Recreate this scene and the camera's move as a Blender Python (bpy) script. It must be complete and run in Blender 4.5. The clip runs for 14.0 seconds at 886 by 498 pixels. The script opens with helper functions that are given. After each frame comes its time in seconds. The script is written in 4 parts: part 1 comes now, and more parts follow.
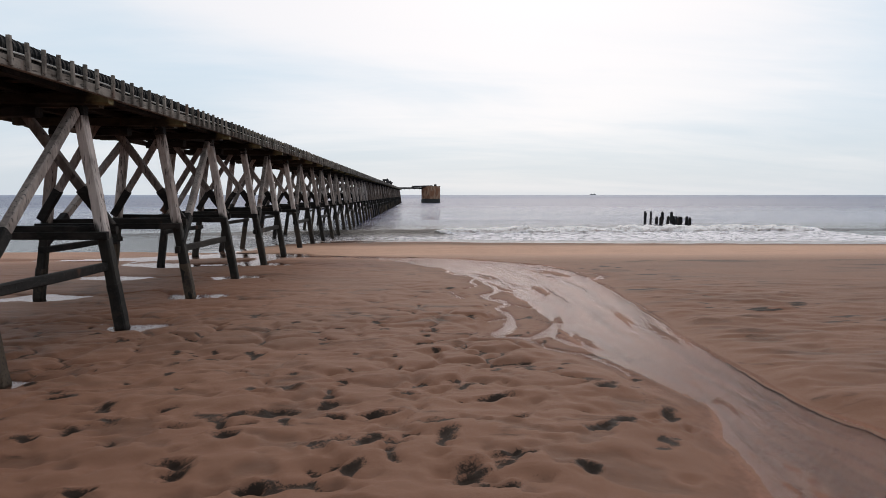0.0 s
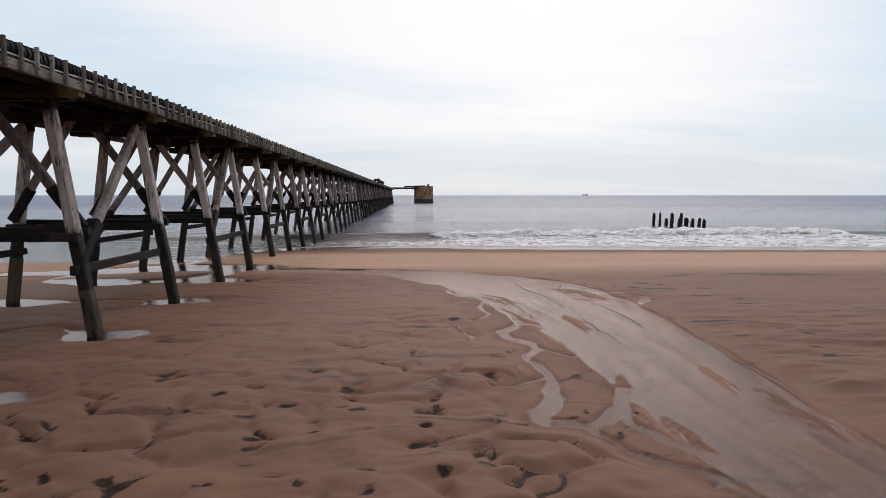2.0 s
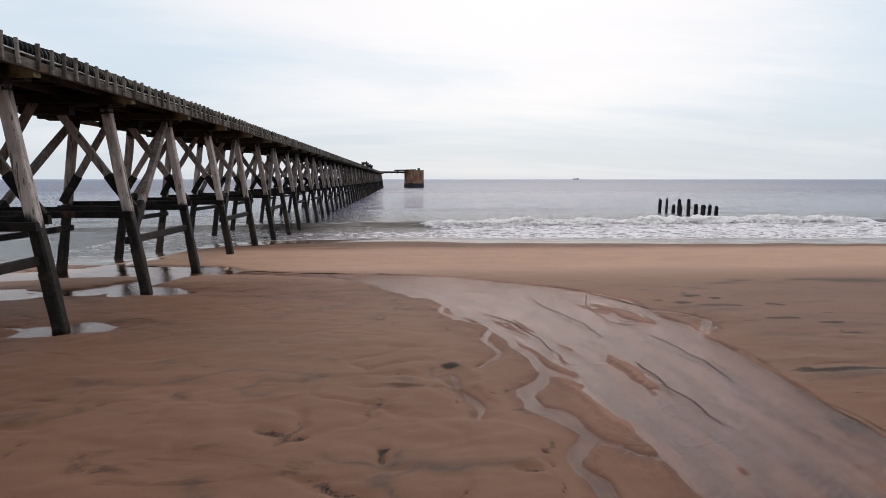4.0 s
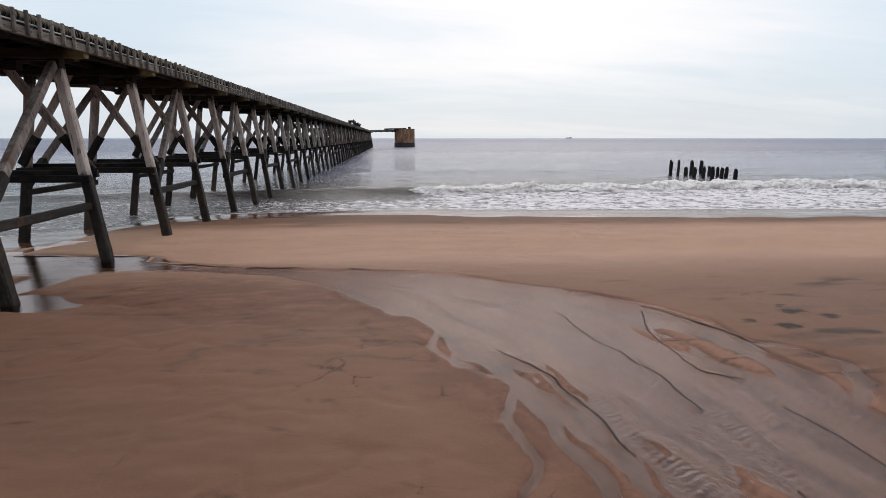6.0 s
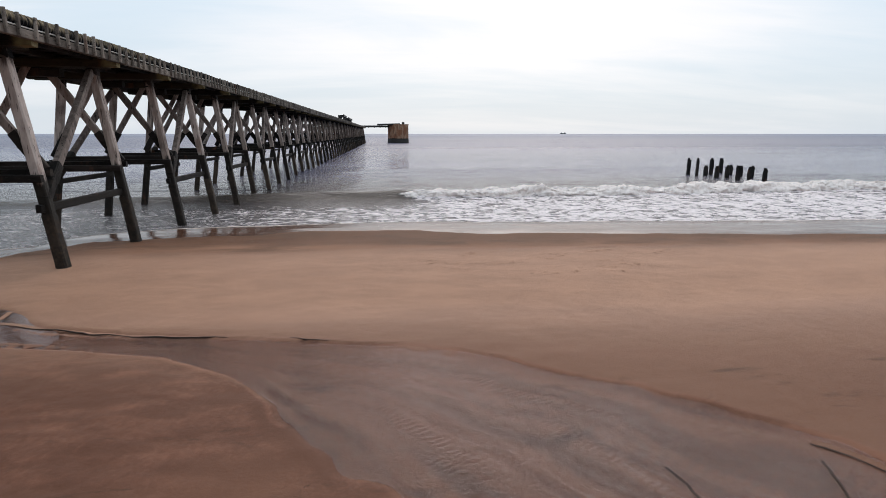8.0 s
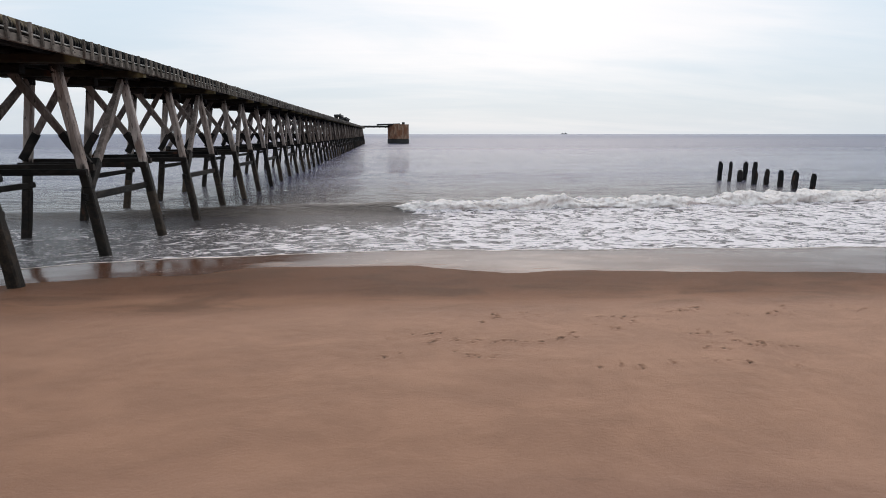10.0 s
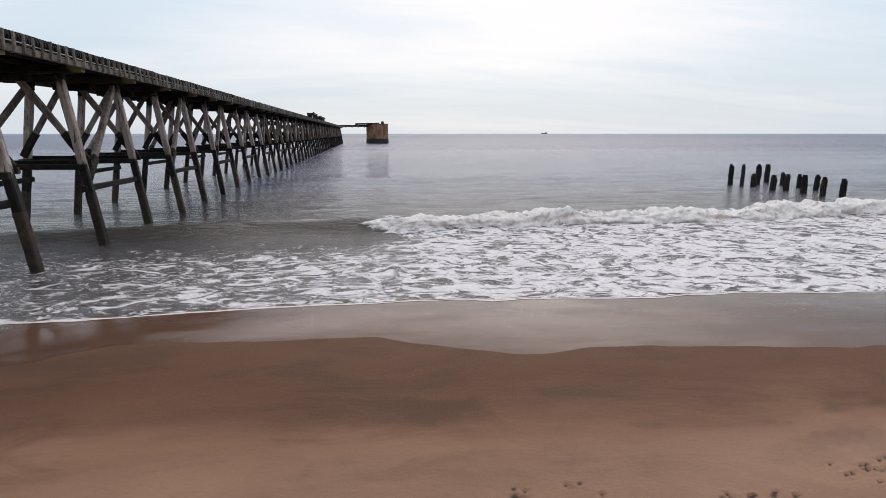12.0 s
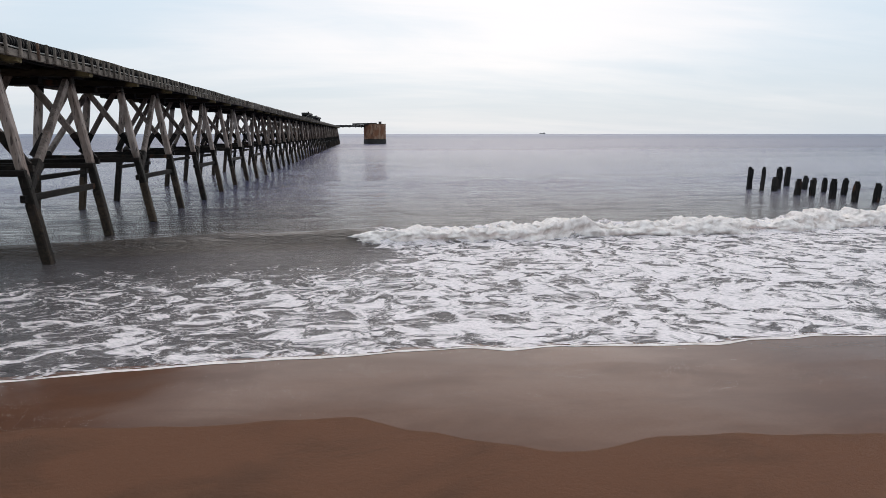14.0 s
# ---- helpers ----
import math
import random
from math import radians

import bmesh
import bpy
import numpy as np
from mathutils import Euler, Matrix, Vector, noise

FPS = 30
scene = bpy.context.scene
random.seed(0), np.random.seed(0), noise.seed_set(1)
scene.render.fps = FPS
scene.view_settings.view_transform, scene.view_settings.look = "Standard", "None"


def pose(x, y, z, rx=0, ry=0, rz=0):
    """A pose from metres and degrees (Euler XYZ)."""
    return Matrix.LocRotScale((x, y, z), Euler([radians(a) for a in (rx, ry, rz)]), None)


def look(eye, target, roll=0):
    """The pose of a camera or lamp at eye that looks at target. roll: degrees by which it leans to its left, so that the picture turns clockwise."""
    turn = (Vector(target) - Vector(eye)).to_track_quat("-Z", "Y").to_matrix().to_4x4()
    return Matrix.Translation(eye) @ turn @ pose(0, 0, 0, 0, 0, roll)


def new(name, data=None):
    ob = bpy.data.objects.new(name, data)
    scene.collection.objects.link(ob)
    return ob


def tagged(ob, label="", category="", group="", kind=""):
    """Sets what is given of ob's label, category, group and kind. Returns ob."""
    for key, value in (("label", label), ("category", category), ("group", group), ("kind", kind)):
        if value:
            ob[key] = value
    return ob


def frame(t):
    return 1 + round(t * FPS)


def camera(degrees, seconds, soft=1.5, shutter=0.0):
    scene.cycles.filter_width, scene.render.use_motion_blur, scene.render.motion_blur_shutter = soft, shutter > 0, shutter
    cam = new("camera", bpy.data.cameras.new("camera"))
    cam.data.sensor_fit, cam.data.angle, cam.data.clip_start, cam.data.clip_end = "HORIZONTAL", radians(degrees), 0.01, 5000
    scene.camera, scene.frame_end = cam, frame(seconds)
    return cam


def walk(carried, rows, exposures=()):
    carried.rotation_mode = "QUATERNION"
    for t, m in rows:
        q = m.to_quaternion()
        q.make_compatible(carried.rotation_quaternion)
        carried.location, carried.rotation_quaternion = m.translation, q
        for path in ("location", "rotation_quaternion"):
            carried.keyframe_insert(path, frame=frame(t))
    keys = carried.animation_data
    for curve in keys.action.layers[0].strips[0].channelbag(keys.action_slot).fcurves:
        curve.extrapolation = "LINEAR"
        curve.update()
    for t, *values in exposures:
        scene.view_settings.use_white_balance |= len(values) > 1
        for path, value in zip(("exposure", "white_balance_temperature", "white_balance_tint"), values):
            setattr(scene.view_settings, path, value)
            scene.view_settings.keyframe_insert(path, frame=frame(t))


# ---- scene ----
# ---------------------------------------------------------------- camera
LENS = 73.7
cam = camera(LENS, 14.0, soft=0.85)
ROWS = [
    (0.0, -0.001, 15.097, 2.682, -2.438, -5.255),
    (0.5, -0.017, 16.068, 2.676, -2.706, -5.171),
    (1.0, -0.020, 17.213, 2.668, -2.821, -5.239),
    (1.5, -0.015, 18.370, 2.656, -2.918, -5.250),
    (2.0, -0.009, 19.433, 2.658, -3.159, -5.224),
    (2.5, 0.017, 20.452, 2.667, -3.354, -5.236),
    (3.0, 0.073, 21.482, 2.677, -3.583, -5.732),
    (5.5, 0.459, 26.823, 2.754, -4.635, -9.262),
    (6.0, 0.523, 27.952, 2.759, -4.843, -10.642),
    (6.5, 0.587, 29.070, 2.762, -5.088, -11.032),
    (7.0, 0.664, 30.189, 2.766, -5.320, -11.047),
    (7.5, 0.746, 31.363, 2.769, -5.414, -11.045),
    (8.0, 0.824, 32.613, 2.771, -5.391, -11.056),
    (10.5, 1.285, 38.549, 2.793, -5.309, -11.023),
    (11.0, 1.424, 39.688, 2.792, -5.896, -11.034),
    (11.5, 1.561, 40.960, 2.790, -6.679, -11.049),
    (12.0, 1.693, 42.180, 2.793, -7.155, -11.067),
    (12.5, 1.824, 43.353, 2.798, -7.345, -11.008),
    (13.0, 1.915, 44.180, 2.796, -7.342, -11.059),
    (13.5, 1.944, 44.528, 2.798, -7.329, -11.052),
    (14.0, 1.944, 44.625, 2.806, -7.325, -11.047),
]
walk(cam, [(t, pose(x, y, z, 90 + pitch, 0, yaw)) for t, x, y, z, yaw, pitch in ROWS],
     exposures=[(0.0, 0.0, 6720, 14), (5.5, 0.03, 6720, 14), (7.0, 0.09, 6720, 14), (8.5, 0.09, 6720, 14), (11.0, 0.03, 6720, 14), (14.0, 0.04, 6720, 14)])

# ---------------------------------------------------------------- world and sun
SUN_ELEV, SUN_AZ = 38.0, 12.0          # degrees above the sea, degrees right of the pier's line


class Net:
    """A short hand for node trees."""

    def __init__(self, tree):
        self.tree = tree
        tree.nodes.clear()

    def add(self, kind, inputs=None, **props):
        node = self.tree.nodes.new(kind)
        for key, value in props.items():
            setattr(node, key, value)
        for key, value in (inputs or {}).items():
            self.put(value, node.inputs[key])
        return node

    def put(self, value, socket):
        if isinstance(value, bpy.types.NodeSocket):
            self.tree.links.new(value, socket)
        elif isinstance(value, bpy.types.Node):
            self.tree.links.new(value.outputs[0], socket)
        else:
            socket.default_value = value

    def math(self, op, a, b=0.0, c=0.0, clamp=False):
        return self.add("ShaderNodeMath", {0: a, 1: b, 2: c}, operation=op, use_clamp=clamp).outputs[0]

    def span(self, value, a, b, to0=0.0, to1=1.0):
        node = self.add("ShaderNodeMapRange", {0: value, 1: a, 2: b, 3: to0, 4: to1}, interpolation_type="SMOOTHSTEP")
        return node.outputs[0]

    def noise(self, vector, scale, detail=3.0, rough=0.55, distort=0.0):
        return self.add("ShaderNodeTexNoise", {"Vector": vector, "Scale": scale, "Detail": detail, "Roughness": rough, "Distortion": distort}).outputs[0]

    def mapped(self, vector, scale=(1, 1, 1), loc=(0, 0, 0), rot=(0, 0, 0)):
        return self.add("ShaderNodeMapping", {"Vector": vector, "Scale": scale, "Location": loc, "Rotation": rot}).outputs[0]

    def mix(self, fac, a, b):
        node = self.add("ShaderNodeMix", data_type="RGBA")
        self.put(fac, node.inputs[0])
        self.put(a, node.inputs[6])
        self.put(b, node.inputs[7])
        return node.outputs[2]

    def split(self, vector):
        return self.add("ShaderNodeSeparateXYZ", {0: vector}).outputs

    def bump(self, height, strength, distance):
        return self.add("ShaderNodeBump", {"Height": height, "Strength": strength, "Distance": distance}).outputs[0]


def rgb(r, g, b):
    return (r, g, b, 1.0)


world = bpy.data.worlds.new("overcast_sky")
scene.world = world
world.use_nodes = True
n = Net(world.node_tree)
way = n.add("ShaderNodeTexCoord").outputs["Generated"]
sky = n.add("ShaderNodeTexSky", sky_type="NISHITA", sun_disc=False, sun_elevation=radians(SUN_ELEV), sun_rotation=radians(SUN_AZ), air_density=1.0, dust_density=2.0, ozone_density=1.5)
blue = n.add("ShaderNodeBackground", {"Color": sky, "Strength": 0.1})
dx, dy, dz = n.split(way)
# cloud sheet: the direction is spread over a plane high up, so that the clouds flatten towards the horizon
lift = n.math("ADD", n.math("MAXIMUM", dz, 0.0), 0.16)
plane = n.add("ShaderNodeCombineXYZ", {0: n.math("DIVIDE", dx, lift), 1: n.math("DIVIDE", dy, lift), 2: 0.0}).outputs[0]
puffs = n.noise(n.mapped(plane, (0.55, 1.0, 1.0), (3.1, 0.4, 0)), 0.75, 6.0, 0.55, 0.5)
veil = n.noise(n.mapped(plane, (0.35, 1.1, 1.0), (7.7, 2.0, 0)), 0.5, 3.0, 0.5, 0.3)
wisp = n.noise(n.mapped(plane, (0.6, 2.2, 1.0), (1.7, 5.0, 0), (0, 0, radians(10))), 1.5, 5.0, 0.6, 0.6)
sunward = Vector((math.sin(radians(SUN_AZ)) * math.cos(radians(SUN_ELEV)), math.cos(radians(SUN_AZ)) * math.cos(radians(SUN_ELEV)), math.sin(radians(SUN_ELEV))))
near_sun = n.add("ShaderNodeVectorMath", {0: way, 1: sunward}, operation="DOT_PRODUCT").outputs["Value"]
glow = n.span(near_sun, 0.70, 0.985)
thick = n.math("MULTIPLY_ADD", glow, 0.34, n.math("MULTIPLY_ADD", veil, 0.45, n.math("MULTIPLY_ADD", wisp, 0.16, n.math("MULTIPLY", puffs, 0.42))))
cover = n.span(thick, 0.47, 0.74)
grey = n.mix(n.span(dz, 0.0, 0.22), rgb(0.575, 0.690, 0.775), rgb(0.600, 0.745, 0.850))
white = n.mix(glow, rgb(0.815, 0.865, 0.905), rgb(0.90, 0.915, 0.93))
haze = n.mix(n.span(dz, 0.0, 0.12), n.mix(0.5, n.mix(cover, grey, white), rgb(0.645, 0.735, 0.800)), n.mix(cover, grey, white))
clouds = n.add("ShaderNodeBackground", {"Color": haze, "Strength": 1.06})
both = n.add("ShaderNodeMixShader", {0: 0.90, 1: blue.outputs[0], 2: clouds.outputs[0]})
n.add("ShaderNodeOutputWorld", {0: both.outputs[0]})

lamp = bpy.data.lights.new("sun", "SUN")
lamp.energy, lamp.angle, lamp.color = 0.7, radians(60), (1.0, 0.95, 0.9)
sun = new("sun", lamp)
sun.matrix_world = look(sunward * 100, (0, 0, 0))

# ---------------------------------------------------------------- materials


def material(name):
    m = bpy.data.materials.new(name)
    m.use_nodes = True
    return m, Net(m.node_tree)


def finish(n, shader):
    n.add("ShaderNodeOutputMaterial", {0: shader.outputs[0] if isinstance(shader, bpy.types.Node) else shader})


def surface(n, color, roughness, normal=None, metallic=0.0, specular=0.5, sheen=None):
    inputs = {"Base Color": color, "Roughness": roughness, "Metallic": metallic, "Specular IOR Level": specular}
    if sheen is not None:
        inputs.update({"Sheen Weight": sheen, "Sheen Roughness": 0.45, "Sheen Tint": rgb(1.0, 0.60, 0.42)})
    if normal is not None:
        inputs["Normal"] = normal
    finish(n, n.add("ShaderNodeBsdfPrincipled", inputs))


def wood_material(name, grain, light, dark, tide=None):
    """Weathered timber; grain: stretch along the timber's axis; tide: height of the weed line."""
    m, n = material(name)
    pos = n.add("ShaderNodeNewGeometry").outputs["Position"]
    own = n.add("ShaderNodeObjectInfo").outputs["Random"]
    shift = n.add("ShaderNodeVectorMath", {0: pos, 1: n.add("ShaderNodeCombineXYZ", {0: n.math("MULTIPLY", own, 37.0), 1: 0.0, 2: 0.0}).outputs[0]}, operation="ADD").outputs[0]
    fibre = n.noise(n.mapped(shift, grain), 9.0, 5.0, 0.65)
    patch = n.noise(shift, 1.3, 4.0, 0.6)
    tone = n.span(n.math("MULTIPLY_ADD", fibre, 0.6, n.math("MULTIPLY_ADD", patch, 0.5, n.math("MULTIPLY_ADD", own, 0.3, -0.2))), 0.28, 0.78)
    color = n.mix(tone, dark, light)
    knots = n.span(n.noise(n.mapped(shift, grain), 2.2, 2.0), 0.66, 0.74)
    color = n.mix(knots, color, rgb(0.035, 0.027, 0.024))
    rust = n.span(n.noise(n.mapped(shift, (1, 1, 0.35)), 1.9, 4.0), 0.62, 0.72)
    color = n.mix(n.math("MULTIPLY", rust, 0.6), color, rgb(0.13, 0.055, 0.03))
    crack = n.span(n.noise(n.mapped(shift, tuple(2.2 * g for g in grain)), 11.0, 3.0, 0.5), 0.60, 0.66)
    color = n.mix(n.math("MULTIPLY", crack, 0.75), color, rgb(0.02, 0.016, 0.014))
    grime = n.span(n.noise(n.mapped(shift, tuple(0.6 * g + 0.15 for g in grain)), 2.6, 5.0, 0.65, 0.4), 0.50, 0.68)
    color = n.mix(n.math("MULTIPLY", grime, 0.6), color, rgb(0.05, 0.038, 0.032))
    if name == "cap_timber":
        outer = n.math("MULTIPLY", n.span(n.math("MULTIPLY_ADD", n.noise(shift, 4.0, 3.0), 0.5, n.split(pos)[0]), -6.15, -5.85), 0.85)
        color = n.mix(outer, color, n.mix(n.noise(pos, 9.0, 4.0), rgb(0.11, 0.085, 0.05), rgb(0.30, 0.24, 0.11)))
    rough = n.math("MULTIPLY_ADD", fibre, 0.2, 0.62)
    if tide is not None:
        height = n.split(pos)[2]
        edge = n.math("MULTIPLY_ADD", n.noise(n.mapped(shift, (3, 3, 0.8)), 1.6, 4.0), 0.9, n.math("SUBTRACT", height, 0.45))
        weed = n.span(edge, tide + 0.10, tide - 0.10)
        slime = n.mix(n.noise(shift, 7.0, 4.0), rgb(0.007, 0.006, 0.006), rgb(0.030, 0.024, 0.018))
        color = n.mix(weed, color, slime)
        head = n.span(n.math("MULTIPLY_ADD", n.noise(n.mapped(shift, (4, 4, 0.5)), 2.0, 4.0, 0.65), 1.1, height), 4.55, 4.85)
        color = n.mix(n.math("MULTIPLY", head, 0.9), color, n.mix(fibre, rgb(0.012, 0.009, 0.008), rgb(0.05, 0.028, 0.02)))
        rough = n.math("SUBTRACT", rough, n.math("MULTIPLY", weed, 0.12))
    relief = n.math("ADD", n.math("SUBTRACT", fibre, crack), n.math("MULTIPLY", n.noise(shift, 30.0, 3.0), 0.5))
    surface(n, color, rough, n.bump(relief, 0.6, 0.02), specular=0.18)
    return m


PALE, DEEP = rgb(0.64, 0.545, 0.50), rgb(0.27, 0.205, 0.175)
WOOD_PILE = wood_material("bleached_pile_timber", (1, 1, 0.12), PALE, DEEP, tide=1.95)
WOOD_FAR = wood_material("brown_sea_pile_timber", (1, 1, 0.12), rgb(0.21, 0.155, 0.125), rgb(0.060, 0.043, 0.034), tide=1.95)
WOOD_BRACE = wood_material("brace_timber", (1, 1, 0.25), rgb(0.40, 0.33, 0.295), rgb(0.12, 0.09, 0.078))
# near-black lower timbers; on the deck's underside the shade is in the colour
WOOD_DARK = wood_material("damp_and_shaded_timber", (0.3, 0.3, 1), rgb(0.024, 0.019, 0.016), rgb(0.004, 0.0035, 0.0035))
WOOD_FOOT = wood_material("barnacled_timber", (1.2, 1.2, 1.2), rgb(0.085, 0.06, 0.042), rgb(0.012, 0.010, 0.009))
WOOD_RAIL = wood_material("grey_rail_timber", (1, 0.2, 1), rgb(0.29, 0.245, 0.21), rgb(0.082, 0.067, 0.057))
# dark tones hold the shade below the deck too
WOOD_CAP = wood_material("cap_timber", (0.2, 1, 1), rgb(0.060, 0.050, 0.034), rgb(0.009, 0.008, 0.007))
WOOD_STUMP = wood_material("black_stump_timber", (1, 1, 0.15), rgb(0.022, 0.02, 0.019), rgb(0.008, 0.007, 0.007))


def make_pipe_material():
    m, n = material("black_ribbed_hose")
    pos = n.add("ShaderNodeNewGeometry").outputs["Position"]
    hx, hy, hz = n.split(pos)
    scuff = n.noise(n.mapped(pos, (1, 4, 1)), 3.0, 4.0, 0.7)
    turns = n.math("SINE", n.math("MULTIPLY_ADD", hz, 5.0, n.math("MULTIPLY_ADD", n.noise(pos, 2.0), 6.0, n.math("MULTIPLY", hy, 2 * math.pi / 0.13))))
    bands = n.math("MULTIPLY", n.span(turns, 0.72, 0.95), n.span(n.noise(n.mapped(pos, (0.5, 0.6, 0.5)), 1.3, 2.0), 0.42, 0.60))
    growth = n.math("MULTIPLY", n.span(hy, 35.0, 38.0), n.span(hy, 55.0, 50.0))
    tuft = n.math("MULTIPLY_ADD", n.noise(n.mapped(pos, (1, 3, 0.5)), 8.0, 3.0), 0.20, hz)
    strand = n.span(n.noise(n.mapped(pos, (0.4, 5.0, 0.25)), 3.0, 3.0, 0.6), 0.40, 0.56)
    lichen = n.math("MULTIPLY", n.math("MULTIPLY", n.span(tuft, 4.97, 5.10), strand), n.math("MULTIPLY_ADD", growth, 0.85, n.span(n.noise(n.mapped(pos, (0.3, 0.12, 0.3)), 1.0), 0.52, 0.6, 0.0, 0.4)))
    color = n.mix(n.span(scuff, 0.50, 0.75), rgb(0.007, 0.007, 0.008), rgb(0.022, 0.021, 0.02))
    color = n.mix(n.math("MULTIPLY", bands, 0.55), color, rgb(0.19, 0.17, 0.15))
    color = n.mix(lichen, color, n.mix(n.noise(pos, 22.0), rgb(0.13, 0.098, 0.055), rgb(0.31, 0.245, 0.165)))
    surface(n, color, 0.6, n.bump(scuff, 0.4, 0.02), specular=0.06)
    return m


def make_sand():
    m, n = material("wet_beach_sand")
    pos = n.add("ShaderNodeNewGeometry").outputs["Position"]
    x, y, z = n.split(pos)
    wide = n.noise(pos, 0.22, 4.0, 0.55, 0.4)
    mid = n.noise(n.mapped(pos, (0.8, 1.2, 1)), 1.1, 5.0, 0.6, 0.5)
    grain = n.noise(pos, 260.0, 2.0)
    fine = n.noise(pos, 24.0, 4.0, 0.65)
    color = n.mix(n.span(wide, 0.32, 0.68), rgb(0.340, 0.174, 0.108), rgb(0.430, 0.230, 0.145))
    color = n.mix(n.span(mid, 0.35, 0.75, 0.0, 0.5), color, rgb(0.465, 0.256, 0.166))
    color = n.mix(n.math("MULTIPLY", grain, 0.25), color, rgb(0.12, 0.075, 0.06))
    # sea coal washed over the upper beach in streaks
    streak = n.noise(n.mapped(pos, (0.55, 1.6, 1.0), (4.0, 1.0, 0)), 1.0, 6.0, 0.62, 1.1)
    upper = n.span(y, 41.0, 37.5)
    coal = n.math("MULTIPLY", n.span(streak, 0.58, 0.72), n.math("MULTIPLY_ADD", upper, 0.58, 0.14))
    # coal in creases and marks, plus crease and bank shade in the colour
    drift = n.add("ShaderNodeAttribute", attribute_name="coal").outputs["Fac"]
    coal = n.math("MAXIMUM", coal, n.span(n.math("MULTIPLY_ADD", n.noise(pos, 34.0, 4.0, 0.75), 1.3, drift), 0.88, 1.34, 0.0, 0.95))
    color = n.mix(n.math("MULTIPLY", n.span(y, 41.0, 42.5), n.span(y, 47.5, 45.5, 0.0, 0.75)), color, n.mix(n.span(mid, 0.35, 0.65), rgb(0.195, 0.091, 0.050), rgb(0.285, 0.140, 0.080)))
    # damp sand by the water
    edge = n.math("MULTIPLY_ADD", n.noise(n.mapped(pos, (0.35, 1, 1)), 0.8, 4.0), 3.0, n.math("ADD", y, -1.5))
    drained = n.math("MULTIPLY", n.span(edge, 40.4, 42.5), n.span(n.math("MULTIPLY_ADD", x, 0.03, edge), 49.0, 46.2))
    damp = n.math("SUBTRACT", n.span(y, 41.0, 47.0, 0.80, 1.0), n.math("MULTIPLY", drained, 0.88))
    color = n.mix(n.math("MULTIPLY", damp, 0.93), color, n.mix(n.span(y, 42.0, 46.5), n.mix(fine, rgb(0.118, 0.046, 0.027), rgb(0.158, 0.066, 0.038)), n.mix(fine, rgb(0.088, 0.036, 0.019), rgb(0.126, 0.053, 0.029))))
    blotch = n.math("MULTIPLY", n.span(n.noise(n.mapped(pos, (0.6, 1.3, 1), (3, 8, 0)), 0.9, 5.0, 0.6, 0.6), 0.44, 0.66, 0.0, 0.45), n.span(y, 46.2, 47.2))
    color = n.mix(blotch, color, rgb(0.040, 0.024, 0.016))
    soak = n.add("ShaderNodeAttribute", attribute_name="soaked").outputs["Fac"]
    sorted_sand = n.add("ShaderNodeAttribute", attribute_name="streaks").outputs["Fac"]
    pebbly = n.noise(n.mapped(pos, (1.0, 0.8, 1)), 13.0, 4.0, 0.7, 0.6)
    silt = n.mix(n.span(n.math("MULTIPLY_ADD", pebbly, 0.8, sorted_sand), 0.55, 1.25), rgb(0.120, 0.050, 0.031), rgb(0.270, 0.120, 0.076))
    color = n.mix(n.math("MULTIPLY", soak, 0.80), color, silt)
    # coal veils, with hollow shade and left-side vignette in the colour
    dust_shade = n.math("MULTIPLY", n.add("ShaderNodeAttribute", attribute_name="dust_shade").outputs["Fac"], n.span(n.noise(n.mapped(pos, (1, 1.6, 1)), 6.0, 5.0, 0.65), 0.25, 0.7, 0.35, 0.85))
    color = n.mix(dust_shade, color, rgb(0.062, 0.045, 0.036))
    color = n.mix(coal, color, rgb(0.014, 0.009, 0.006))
    rough = n.math("MULTIPLY_ADD", damp, -0.14, n.math("MULTIPLY_ADD", fine, 0.2, 0.62))
    relief = n.math("ADD", n.math("MULTIPLY", fine, 0.7), n.math("MULTIPLY", grain, 0.3))
    surface(n, color, rough, n.bump(relief, 0.6, 0.014), specular=n.math("MULTIPLY", n.span(y, 39.5, 42.0, 0.10, 0.25), n.span(y, 46.0, 47.5, 1.0, 0.15)),
            sheen=n.math("MULTIPLY", n.span(y, 38.0, 42.0, 0.04, 0.62), n.span(y, 45.5, 47.5, 1.0, 0.2)))
    return m


